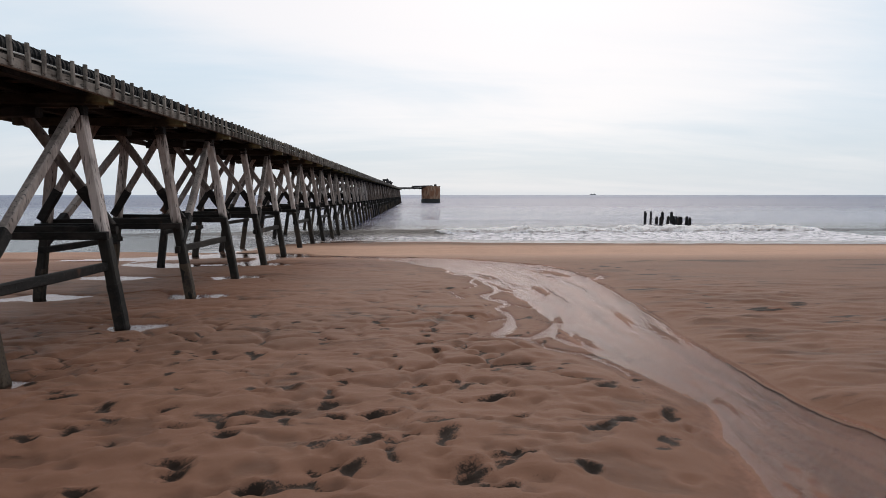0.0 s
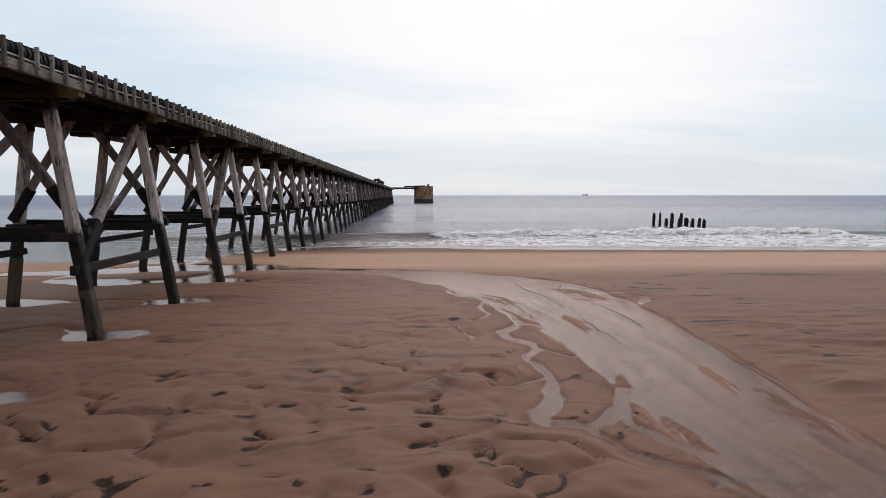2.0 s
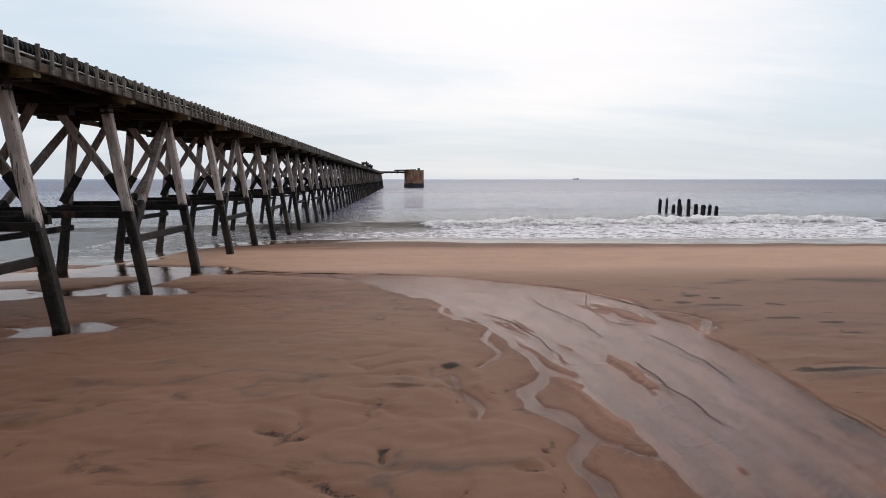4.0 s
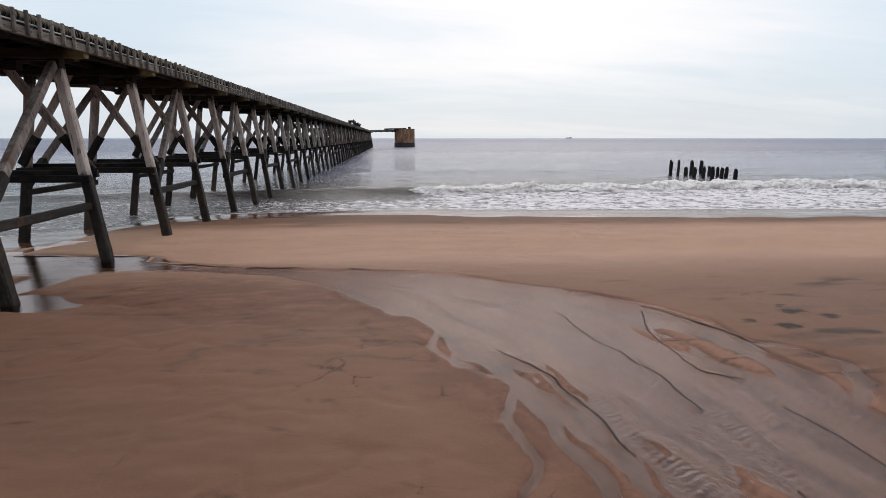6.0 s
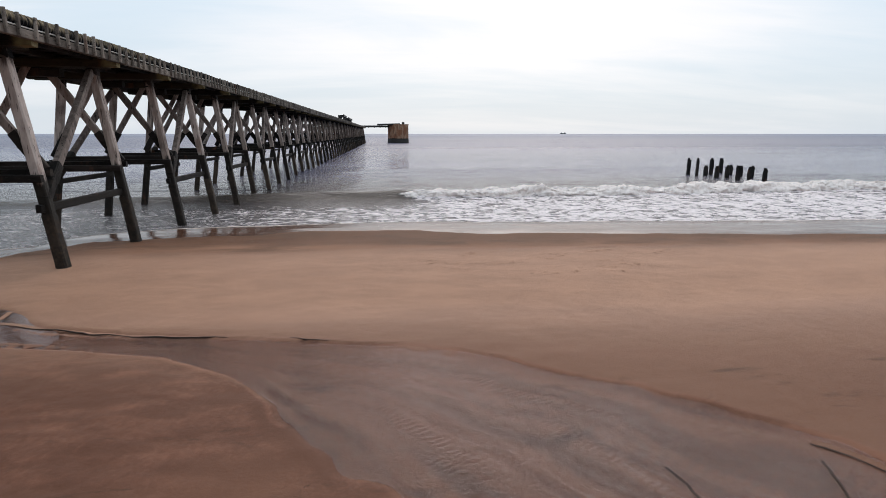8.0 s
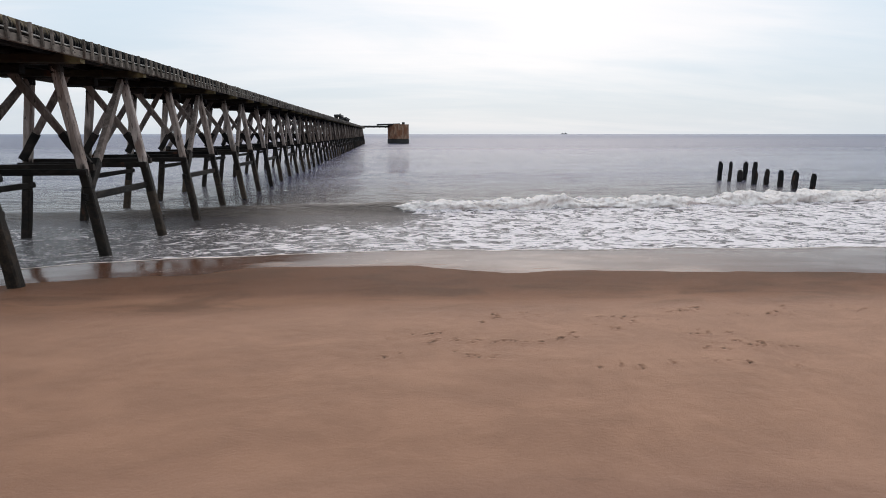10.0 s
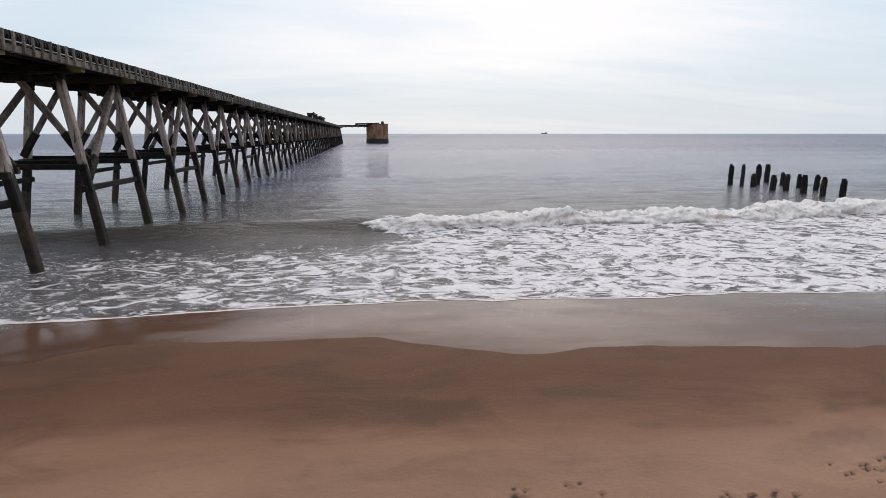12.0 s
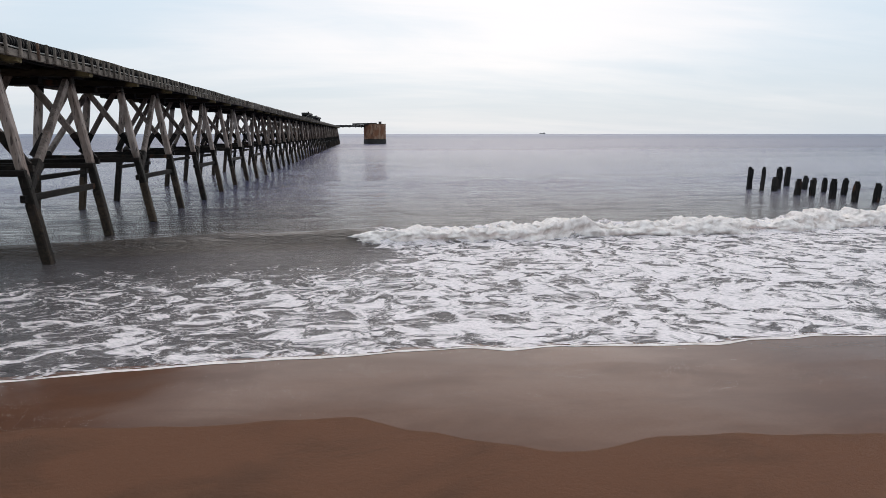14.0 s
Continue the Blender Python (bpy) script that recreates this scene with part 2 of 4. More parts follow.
def make_film(name, ripple, gloss_rough, index):
    """Clear shallow water: see-through, with the sky mirrored in it."""
    m, n = material(name)
    pos = n.add("ShaderNodeNewGeometry").outputs["Position"]
    waves = n.noise(n.mapped(pos, (1.3, 0.8, 1), (0, 0, 0), (0, 0, radians(-12))), 15.0, 4.0, 0.7, 0.9)
    across = n.add("ShaderNodeAttribute", attribute_name="across").outputs["Fac"]
    along = n.add("ShaderNodeAttribute", attribute_name="along").outputs["Fac"]
    flow = n.noise(n.mapped(n.add("ShaderNodeCombineXYZ", {0: across, 1: along, 2: 0.0}).outputs[0], (3.0, 0.45, 1)), 2.0, 5.0, 0.68, 0.5)
    ladder = n.math("SINE", n.math("MULTIPLY_ADD", n.noise(pos, 2.5, 3.0), 16.0, n.math("MULTIPLY", along, 2 * math.pi / 0.10)))
    belt = n.span(n.noise(n.mapped(n.add("ShaderNodeCombineXYZ", {0: across, 1: along, 2: 3.0}).outputs[0], (2.2, 0.25, 1)), 1.4, 2.0), 0.54, 0.66)
    height = n.math("MULTIPLY_ADD", n.math("MULTIPLY", ladder, belt), 0.30, n.math("MULTIPLY_ADD", flow, 2.2, waves))
    normal = n.bump(height, ripple, 0.04)
    gloss = n.add("ShaderNodeBsdfGlossy", {"Color": rgb(0.95, 0.825, 0.80), "Roughness": gloss_rough, "Normal": normal})
    clear = n.add("ShaderNodeBsdfTransparent", {"Color": rgb(0.96, 0.94, 0.92)})
    fresnel = n.add("ShaderNodeFresnel", {"IOR": index, "Normal": normal})
    finish(n, n.add("ShaderNodeMixShader", {0: fresnel.outputs[0], 1: clear.outputs[0], 2: gloss.outputs[0]}))
    return m


def make_sheen():
    """Sand under a skin of draining water."""
    m, n = material("glistening_wet_sand")
    pos = n.add("ShaderNodeNewGeometry").outputs["Position"]
    fine = n.noise(pos, 24.0, 4.0, 0.65)
    wide = n.noise(n.mapped(pos, (0.6, 1.4, 1)), 0.9, 4.0, 0.6, 0.4)
    color = n.mix(fine, rgb(0.108, 0.051, 0.032), rgb(0.152, 0.074, 0.047))
    color = n.mix(n.span(wide, 0.35, 0.7, 0.0, 0.8), color, rgb(0.088, 0.038, 0.023))
    ripple = n.noise(n.mapped(pos, (0.8, 1.4, 1)), 5.0, 3.0, 0.5)
    surface(n, color, n.span(wide, 0.3, 0.7, 0.10, 0.24), n.bump(ripple, 0.08, 0.03), specular=0.085)
    return m


def make_sea():
    m, n = material("grey_sea_water")
    pos = n.add("ShaderNodeNewGeometry").outputs["Position"]
    x, y, z = n.split(pos)
    chop = n.noise(n.mapped(pos, (0.55, 1.5, 1)), 2.0, 5.0, 0.62, 0.4)
    swell = n.noise(n.mapped(pos, (0.05, 0.22, 1)), 0.8, 4.0, 0.5, 0.3)
    ripple = n.noise(n.mapped(pos, (1.0, 1.9, 1)), 7.0, 3.0, 0.6, 0.3)
    height = n.math("ADD", n.math("MULTIPLY_ADD", ripple, 0.055, n.math("MULTIPLY", chop, 0.16)), n.math("MULTIPLY", swell, 0.30))
    bands = n.noise(n.mapped(pos, (0.012, 0.10, 1)), 1.0, 5.0, 0.6, 0.3)
    # base colour carries part of the mirrored sky, banded as on swells
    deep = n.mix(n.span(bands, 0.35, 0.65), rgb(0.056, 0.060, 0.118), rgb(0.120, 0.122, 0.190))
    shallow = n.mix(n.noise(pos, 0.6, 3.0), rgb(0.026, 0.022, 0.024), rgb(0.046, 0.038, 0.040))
    murk_and_sky = n.mix(n.span(y, 62.0, 85.0), shallow, deep)
    # towards the horizon the mirrored sky goes into base colour; gloss fades
    murk_and_sky = n.mix(n.span(y, 180.0, 1100.0), murk_and_sky, n.mix(n.span(bands, 0.35, 0.65), rgb(0.165, 0.190, 0.270), rgb(0.230, 0.245, 0.320)))
    turbid = n.span(n.math("ABSOLUTE", n.math("SUBTRACT", n.math("MULTIPLY_ADD", x, -0.10, y), 61.9)), 1.0, 0.1, 0.0, 0.75)
    murk_and_sky = n.mix(turbid, murk_and_sky, rgb(0.052, 0.038, 0.025))
    surface(n, murk_and_sky, n.span(y, 60.0, 200.0, 0.08, 0.30), n.bump(height, 0.9, 1.0), specular=n.math("MULTIPLY", n.span(y, 62.0, 95.0, 0.175, 0.105), n.span(y, 130.0, 700.0, 1.0, 0.12)))
    return m


def make_foam():
    m, n = material("sea_foam")
    pos = n.add("ShaderNodeNewGeometry").outputs["Position"]
    x, y, z = n.split(pos)
    stir = n.add("ShaderNodeTexNoise", {"Vector": pos, "Scale": 0.9, "Detail": 3.0}).outputs["Color"]
    warp = n.add("ShaderNodeVectorMath", {0: pos, 1: n.add("ShaderNodeVectorMath", {0: stir, 1: (1.3, 1.0, 0)}, operation="MULTIPLY").outputs[0]}, operation="ADD").outputs[0]
    # open holes in the sheet of foam, of all sizes, frayed at the rim
    holes = n.noise(n.mapped(warp, (0.88, 1.05, 1), (0, 0, 0), (0, 0, radians(-24))), 1.9, 3.5, 0.55, 1.5)
    fray = n.noise(n.mapped(warp, (1.0, 1.8, 1), (9, 3, 0), (0, 0, radians(-18))), 11.0, 4.0, 0.7, 0.6)
    veil = n.noise(n.mapped(pos, (0.5, 1.2, 1), (2, 7, 0)), 0.55, 3.0, 0.5, 0.4)
    reach = n.math("MULTIPLY_ADD", veil, 6.0, n.math("ADD", x, -3.0))
    need = n.math("ADD", n.span(reach, -7.0, 5.5, 0.585, 0.425), n.math("MULTIPLY", n.span(y, 57.0, 61.0), n.span(n.math("MULTIPLY_ADD", veil, 3.0, x), 4.2, 2.4, 0.0, 0.5)))
    edge = n.math("SUBTRACT", n.math("MULTIPLY_ADD", n.math("SUBTRACT", fray, 0.5), 0.20, holes), need)
    sheet = n.math("MULTIPLY", n.span(edge, -0.055, 0.115), n.span(fray, 0.28, 0.62, 0.62, 1.0))
    # threads of foam drawn out over the open water
    line = n.math("ABSOLUTE", n.math("SUBTRACT", n.noise(n.mapped(warp, (0.8, 1.2, 1), (4, 1, 0), (0, 0, radians(-20))), 2.6, 2.0, 0.5, 0.9), 0.5))
    thread = n.math("MULTIPLY", n.span(line, 0.06, 0.0), n.math("MULTIPLY", n.span(fray, 0.40, 0.60), n.span(edge, -0.26, -0.04, 0.0, 0.9)))
    haze = n.math("MULTIPLY", n.span(fray, 0.35, 0.75, 0.02, 0.28), n.span(edge, -0.25, 0.0, 0.35, 1.0))
    cover = n.math("MAXIMUM", n.math("MAXIMUM", sheet, thread), haze, clamp=True)
    white = n.add("ShaderNodeBsdfPrincipled", {"Base Color": n.mix(n.noise(pos, 7.0, 5.0, 0.65), rgb(0.80, 0.71, 0.72), rgb(0.985, 0.91, 0.91)), "Roughness": 0.7, "Normal": n.bump(edge, 0.6, 0.10)})
    clear = n.add("ShaderNodeBsdfTransparent")
    finish(n, n.add("ShaderNodeMixShader", {0: cover, 1: clear.outputs[0], 2: white.outputs[0]}))
    return m


def make_rust():
    m, n = material("rusted_steel_plate")
    pos = n.add("ShaderNodeNewGeometry").outputs["Position"]
    z = n.split(pos)[2]
    blotch = n.noise(n.mapped(pos, (1, 1, 0.5)), 0.7, 5.0, 0.65, 0.6)
    runs = n.noise(n.mapped(pos, (2.0, 2.0, 0.25)), 1.2, 4.0)
    color = n.mix(n.span(blotch, 0.42, 0.62), rgb(0.23, 0.10, 0.055), rgb(0.33, 0.21, 0.14))
    color = n.mix(n.span(runs, 0.52, 0.68), color, rgb(0.08, 0.04, 0.03))
    weed = n.span(n.math("MULTIPLY_ADD", blotch, 0.8, z), 1.75, 1.45)
    color = n.mix(weed, color, rgb(0.03, 0.026, 0.022))
    surface(n, color, 0.8, n.bump(runs, 0.5, 0.05), specular=0.2)
    return m


def plain(name, color, roughness=0.7):
    m, n = material(name)
    pos = n.add("ShaderNodeNewGeometry").outputs["Position"]
    dirt = n.noise(pos, 1.5, 4.0)
    surface(n, n.mix(n.span(dirt, 0.35, 0.7), tuple(c * 0.6 for c in color[:3]) + (1.0,), color), roughness)
    return m


def make_froth():
    m, n = material("white_froth")
    pos = n.add("ShaderNodeNewGeometry").outputs["Position"]
    mist = n.noise(pos, 5.0, 5.0, 0.65)
    surface(n, n.mix(n.span(mist, 0.3, 0.65), rgb(0.72, 0.625, 0.58), rgb(0.985, 0.895, 0.85)), 0.8, n.bump(n.noise(pos, 22.0, 4.0), 0.6, 0.03), specular=0.2)
    return m


FROTH = make_froth()
SAND, SEA, FOAM, RUST, HOSE = make_sand(), make_sea(), make_foam(), make_rust(), make_pipe_material()
POOL = make_film("pool_water", 0.08, 0.05, 1.55)
STREAM, SWASH = make_film("stream_water", 0.55, 0.10, 1.35), make_sheen()
STEEL_DARK = plain("dark_steel", rgb(0.03, 0.026, 0.024))
# wet sand with the undercut's shade put into its colour
SCARP = plain("wet_sand_shaded_face", rgb(0.070, 0.036, 0.024), 0.8)
CABLE = plain("pale_conduit", rgb(0.62, 0.60, 0.57))
HULL = plain("grey_hull", rgb(0.10, 0.11, 0.13))

# ---------------------------------------------------------------- helpers for meshes


def lattice(x, y, seed):
    """Smooth value noise between -1 and 1 on arrays."""
    table = np.random.RandomState(seed).uniform(-1, 1, (256, 256))
    xi, yi = np.floor(x).astype(int), np.floor(y).astype(int)
    fx, fy = x - xi, y - yi
    fx, fy = fx * fx * (3 - 2 * fx), fy * fy * (3 - 2 * fy)
    a, b = table[xi % 256, yi % 256], table[(xi + 1) % 256, yi % 256]
    c, d = table[xi % 256, (yi + 1) % 256], table[(xi + 1) % 256, (yi + 1) % 256]
    return (a * (1 - fx) + b * fx) * (1 - fy) + (c * (1 - fx) + d * fx) * fy


def fbm(x, y, sx, sy, seed, octaves=4):
    total, amp = 0.0, 1.0
    for i in range(octaves):
        c, d = math.cos(0.65 + 0.9 * i), math.sin(0.65 + 0.9 * i)
        u, v = x / sx * 2 ** i, y / sy * 2 ** i
        total = total + amp * lattice(c * u - d * v + 17.3 * i + 300, d * u + c * v + 5.1 * i + 300, seed + i)
        amp *= 0.5
    return total


def cells(x, y, size, seed):
    """How far a point lies inside its cell of an uneven net: the distance to the second nearest seed less that to the nearest."""
    table = np.random.RandomState(seed).uniform(0.08, 0.92, (64, 64, 2))
    u, v = x / size + 640, y / size + 640
    ui, vi = np.floor(u).astype(int), np.floor(v).astype(int)
    one, two = np.full(x.shape, 9.0), np.full(x.shape, 9.0)
    for i in (-1, 0, 1):
        for j in (-1, 0, 1):
            t = table[(ui + i) % 64, (vi + j) % 64]
            d = np.hypot(ui + i + t[..., 0] - u, vi + j + t[..., 1] - v)
            two = np.minimum(two, np.maximum(one, d))
            one = np.minimum(one, d)
    return (two - one) * size


def step(v, a, b):
    u = np.clip((v - a) / (b - a), 0, 1)
    return u * u * (3 - 2 * u)


def grid_mesh(name, xs, ys, height, keep=None):
    """A sheet over the lines xs and ys, as one mesh."""
    X, Y = np.meshgrid(xs, ys)
    Z = height(X, Y)
    nx, ny = len(xs), len(ys)
    i = (np.arange(ny - 1)[:, None] * nx + np.arange(nx - 1)[None, :])
    quads = np.stack([i, i + 1, i + nx + 1, i + nx], -1).reshape(-1, 4)
    if keep is not None:
        ok = keep(X, Y).reshape(-1)
        quads = quads[ok[quads].all(1)]
    me = bpy.data.meshes.new(name)
    me.vertices.add(nx * ny)
    me.vertices.foreach_set("co", np.stack([X, Y, Z], -1).astype(np.float32).ravel())
    me.loops.add(quads.size)
    me.loops.foreach_set("vertex_index", quads.astype(np.int32).ravel())
    me.polygons.add(len(quads))
    me.polygons.foreach_set("loop_start", np.arange(0, quads.size, 4, dtype=np.int32))
    me.polygons.foreach_set("use_smooth", np.ones(len(quads), dtype=bool))
    me.update(calc_edges=True)
    return me


def lines(*stretches):
    """Grid lines from stretches (start, end, spacing, ratio)."""
    out = []
    for a, b, d, ratio in stretches:
        v = a
        while v < b - d * 0.5:
            out.append(v)
            v += d
            d *= ratio
    out.append(stretches[-1][1])
    return np.array(out)


def mirror_lines(v):
    return -v[::-1]


def mesh_of(name, bm, mat, smooth=False):
    me = bpy.data.meshes.new(name)
    bm.to_mesh(me)
    bm.free()
    me.materials.append(mat)
    if smooth:
        me.polygons.foreach_set("use_smooth", np.ones(len(me.polygons), dtype=bool))
    return me


def part(name, bm, mat, parent, label="", smooth=False):
    ob = new(name, mesh_of(name, bm, mat, smooth))
    ob.parent = parent
    return tagged(ob, label)


def placed(name, me, parent, loc=(0, 0, 0)):
    ob = new(name, me)
    ob.parent, ob.location = parent, loc
    return ob


def timber(p, q, w, h, up=(0, 0, 1), wear=0.012, rng=random, cuts=3):
    """A squared timber from p to q with worn edges, in several slightly uneven lengths."""
    bm = bmesh.new()
    p, q = Vector(p), Vector(q)
    axis = (q - p).normalized()
    side = axis.cross(Vector(up)).normalized()
    top = side.cross(axis)
    c = min(w, h) * 0.13
    shape = [(-w / 2 + c, -h / 2), (w / 2 - c, -h / 2), (w / 2, -h / 2 + c), (w / 2, h / 2 - c), (w / 2 - c, h / 2), (-w / 2 + c, h / 2), (-w / 2, h / 2 - c), (-w / 2, -h / 2 + c)]
    rings = []
    for i in range(cuts + 1):
        o = p.lerp(q, i / cuts)
        k = 1 + rng.uniform(-wear, wear) * 2
        rings.append([bm.verts.new(o + side * (a * k + rng.uniform(-wear, wear)) + top * (b * k + rng.uniform(-wear, wear))) for a, b in shape])
    for r0, r1 in zip(rings, rings[1:]):
        for i in range(8):
            bm.faces.new((r0[i], r0[(i + 1) % 8], r1[(i + 1) % 8], r1[i]))
    bm.faces.new(rings[0][::-1])
    bm.faces.new(rings[-1])
    bmesh.ops.recalc_face_normals(bm, faces=bm.faces)
    return bm


def box(bm, lo, hi):
    made = bmesh.ops.create_cube(bm, size=1.0)["verts"]
    for v in made:
        v.co = Vector([(a + b) / 2 + c * (b - a) for a, b, c in zip(lo, hi, v.co)])
    return made


# ---------------------------------------------------------------- the beach
SEA_LEVEL, STREAM_LEVEL = -0.35, -0.03
SHORE_X = [-400, -40, -20, -12, -9.6, -8.8, -8.3, -7.2, -5, -2, 0.8, 3.5, 8, 24, 60, 400]
SHORE_Y = [30, 36, 40, 42.2, 43.2, 44.6, 47.2, 48.4, 49.2, 49.8, 50.2, 49.4, 48.9, 47.5, 45.0, 30]
# the edge of the surf, further out
LIP_X = [-400, -40, -20, -12, -8, -4, 0, 4, 10, 24, 60, 400]
LIP_Y = [32, 40, 44.5, 48.0, 50.6, 51.9, 52.3, 52.6, 52.5, 51.6, 48.0, 33]
# middle line of the stream and its half width
RUN = np.array([(-30, 42.6, 1.0), (-14, 42.2, 1.6), (-8, 41.6, 1.1), (-5.5, 41.4, 0.9), (-4.3, 40.95, 0.42), (-1.9, 40.4, 0.36), (-0.4, 39.7, 0.78),
                (0.9, 38.95, 1.3), (2.3, 37.5, 1.7), (3.3, 35.9, 2.0), (3.8, 33.8, 1.75), (4.05, 31.5, 1.45), (4.1, 29, 1.3), (4.0, 27, 1.2), (4.0, 25.3, 1.05),
                (4.2, 23.5, 0.8), (4.3, 22.3, 0.66), (4.3, 21.2, 0.95), (4.7, 19.5, 1.55), (5.6, 17, 2.0), (7, 13, 2.0), (9, 2, 2.0)])
# narrow runnels beside it: place and half width
RUNNELS = [
    [(1.0, 37.1, 0.13), (1.85, 34.45, 0.10), (2.12, 33.0, 0.09), (2.34, 31.7, 0.10), (1.80, 31.0, 0.10), (1.74, 30.35, 0.08), (2.1, 30.0, 0.09), (2.25, 29.4, 0.08),
     (1.96, 28.9, 0.06), (2.0, 28.0, 0.08), (1.95, 27.0, 0.09), (1.5, 26.25, 0.10), (2.05, 26.05, 0.10), (2.6, 26.4, 0.10), (3.0, 27.2, 0.1)],
    [(2.17, 35.8, 0.10), (2.62, 33.25, 0.08), (2.94, 31.85, 0.09), (2.6, 30.5, 0.07), (3.0, 29.85, 0.10), (2.82, 28.9, 0.10), (2.95, 28.1, 0.12)],
    [(0.85, 31.45, 0.07), (0.92, 31.0, 0.03), (1.1, 30.5, 0.06), (1.06, 29.95, 0.03)],
    [(5.2, 35.6, 0.08), (5.9, 35.05, 0.06), (6.2, 34.5, 0.08), (6.0, 34.0, 0.09), (5.5, 33.5, 0.1)],
    [(1.9, 34.3, 0.07), (1.55, 33.4, 0.06), (1.75, 32.6, 0.05), (1.35, 31.9, 0.03)],
    [(2.3, 31.7, 0.07), (2.65, 31.2, 0.06), (2.6, 30.5, 0.06)],
    [(1.2, 36.6, 0.06), (1.05, 35.6, 0.04), (1.3, 34.9, 0.05), (1.6, 34.5, 0.04)],
    [(2.6, 26.4, 0.06), (2.75, 25.6, 0.08), (3.2, 24.9, 0.08), (3.5, 24.2, 0.08)],
    [(2.0, 26.1, 0.05), (2.3, 25.3, 0.06), (2.9, 24.6, 0.06), (3.2, 23.6, 0.05)],
    [(2.2, 29.4, 0.05), (2.55, 29.0, 0.04), (2.9, 28.9, 0.05)],
    [(1.95, 27.9, 0.06), (1.5, 27.5, 0.05), (1.15, 27.3, 0.02)],
    [(-6.2, 41.3, 0.5), (-6.5, 39.6, 0.38), (-7.4, 38.3, 0.45), (-9.6, 37.4, 0.3)]]
# bars of sand in the stream: place, half length and width, turn
BARS = [(4.55, 35.25, 0.95, 0.33, 2.0), (5.75, 34.5, 0.45, 0.22, 2.3), (2.45, 34.3, 0.75, 0.12, 1.75), (3.45, 31.4, 0.85, 0.13, 1.65), (2.75, 32.5, 0.45, 0.10, 1.6), (3.0, 27.6, 0.6, 0.10, 1.5)]
# low steps that the flow has cut in its bed
SCARPS = [[(4.52, 36.95), (4.2, 35.9), (4.16, 35.2), (4.25, 34.5), (4.7, 34.1)], [(3.15, 37.0), (3.25, 36.0), (3.6, 34.6), (3.72, 33.4)], [(3.72, 32.0), (3.7, 31.0), (3.82, 29.6)],
          [(1.9, 35.4), (2.3, 34.6), (2.55, 33.6), (2.6, 32.6)], [(4.6, 33.4), (4.75, 32.2), (4.7, 31.0)]]


def line_distance(x, y, line):
    """Distance to a line of points, and the number of widths where each point has a half width."""
    best = np.full(x.shape, 1e9)
    for p, q in zip(line, line[1:]):
        ex, ey = q[0] - p[0], q[1] - p[1]
        f = np.clip(((x - p[0]) * ex + (y - p[1]) * ey) / (ex * ex + ey * ey), 0, 1)
        d = np.hypot(x - p[0] - f * ex, y - p[1] - f * ey)
        if len(p) == 3:
            d = d / (p[2] + f * (q[2] - p[2]))
        best = np.minimum(best, d)
    return best


def shore_distance(x, y):
    wobble = 0.35 * fbm(x, x * 0, 3.5, 1.0, 71, 3)
    return y - np.interp(x, SHORE_X, SHORE_Y) - wobble


def run_distance(x, y):
    """Distance from the stream's middle over its half width, and the side (right of the flow: plus)."""
    best, side = np.full(x.shape, 1e9), np.zeros(x.shape)
    for (ax, ay, aw), (bx, by, bw) in zip(RUN, RUN[1:]):
        ex, ey = bx - ax, by - ay
        u = np.clip(((x - ax) * ex + (y - ay) * ey) / (ex * ex + ey * ey), 0, 1)
        gx, gy = x - ax - u * ex, y - ay - u * ey
        d = np.hypot(gx, gy) / (aw + u * (bw - aw))
        s = np.sign(gx * ey - gy * ex)
        side = np.where(d < best, s, side)
        best = np.minimum(best, d)
    return best * (1 + 0.09 * fbm(x, y, 0.9, 1.5, 401, 3)), side


BENT0, BAY, BENTS = 27.27, 3.66, 60
PILE_NEAR, PILE_FAR = -6.03, -9.95
rng = random.Random(5)
PRINTS = []
for i in range(430):
    px, py = rng.uniform(-6.0, 3.2), rng.uniform(16.5, 33.0)
    if rng.random() < (py - 21) / 13:
        continue
    PRINTS.append((px, py, rng.uniform(0.05, 0.10), rng.uniform(0.09, 0.20), rng.gauss(0.0, 0.6), rng.uniform(0.025, 0.07)))
PRINTS = [(a, b, c * f, d * f, e, g * f) for a, b, c, d, e, g in PRINTS if b < 27.0 for f in [1.0 if b < 22.8 else 0.55]]
SHOE_PRINTS = len(PRINTS)
# paw marks of dogs in loose groups over the berm
PAWS = [(1.73, 45.5), (2.56, 45.1), (3.43, 45.1), (2.3, 44.5), (4.8, 46.0), (4.5, 45.7), (1.4, 44.95), (5.1, 44.3), (6.2, 44.6), (5.6, 43.9), (5.3, 45.2), (7.2, 46.0), (8.0, 46.3), (9.0, 46.1), (3.0, 46.2), (6.0, 46.4), (4.0, 44.0)]
for gx0, gy0 in PAWS:
    turn = rng.gauss(0.0, 0.6)
    for i in range(rng.randint(4, 9)):
        f = rng.gauss(0, 0.32)
        px, py = gx0 + f * math.cos(turn) + rng.gauss(0, 0.09), gy0 + 0.7 * f * math.sin(turn) + rng.gauss(0, 0.08)
        for j in range(rng.choice((1, 1, 2, 3))):
            PRINTS.append((px + rng.gauss(0, 0.035), py + rng.gauss(0, 0.03), rng.uniform(0.018, 0.027), rng.uniform(0.024, 0.036), rng.uniform(0, math.pi), rng.uniform(0.018, 0.032)))


def pillow_gap(x, y):
    """The net of creases between the pillows of sand."""
    wx = x + 0.30 * fbm(x, y, 0.9, 0.9, 3, 3)
    wy = y * 1.15 + 0.30 * fbm(x, y, 0.9, 0.9, 9, 3)
    return cells(wx, wy, 0.95, 29)


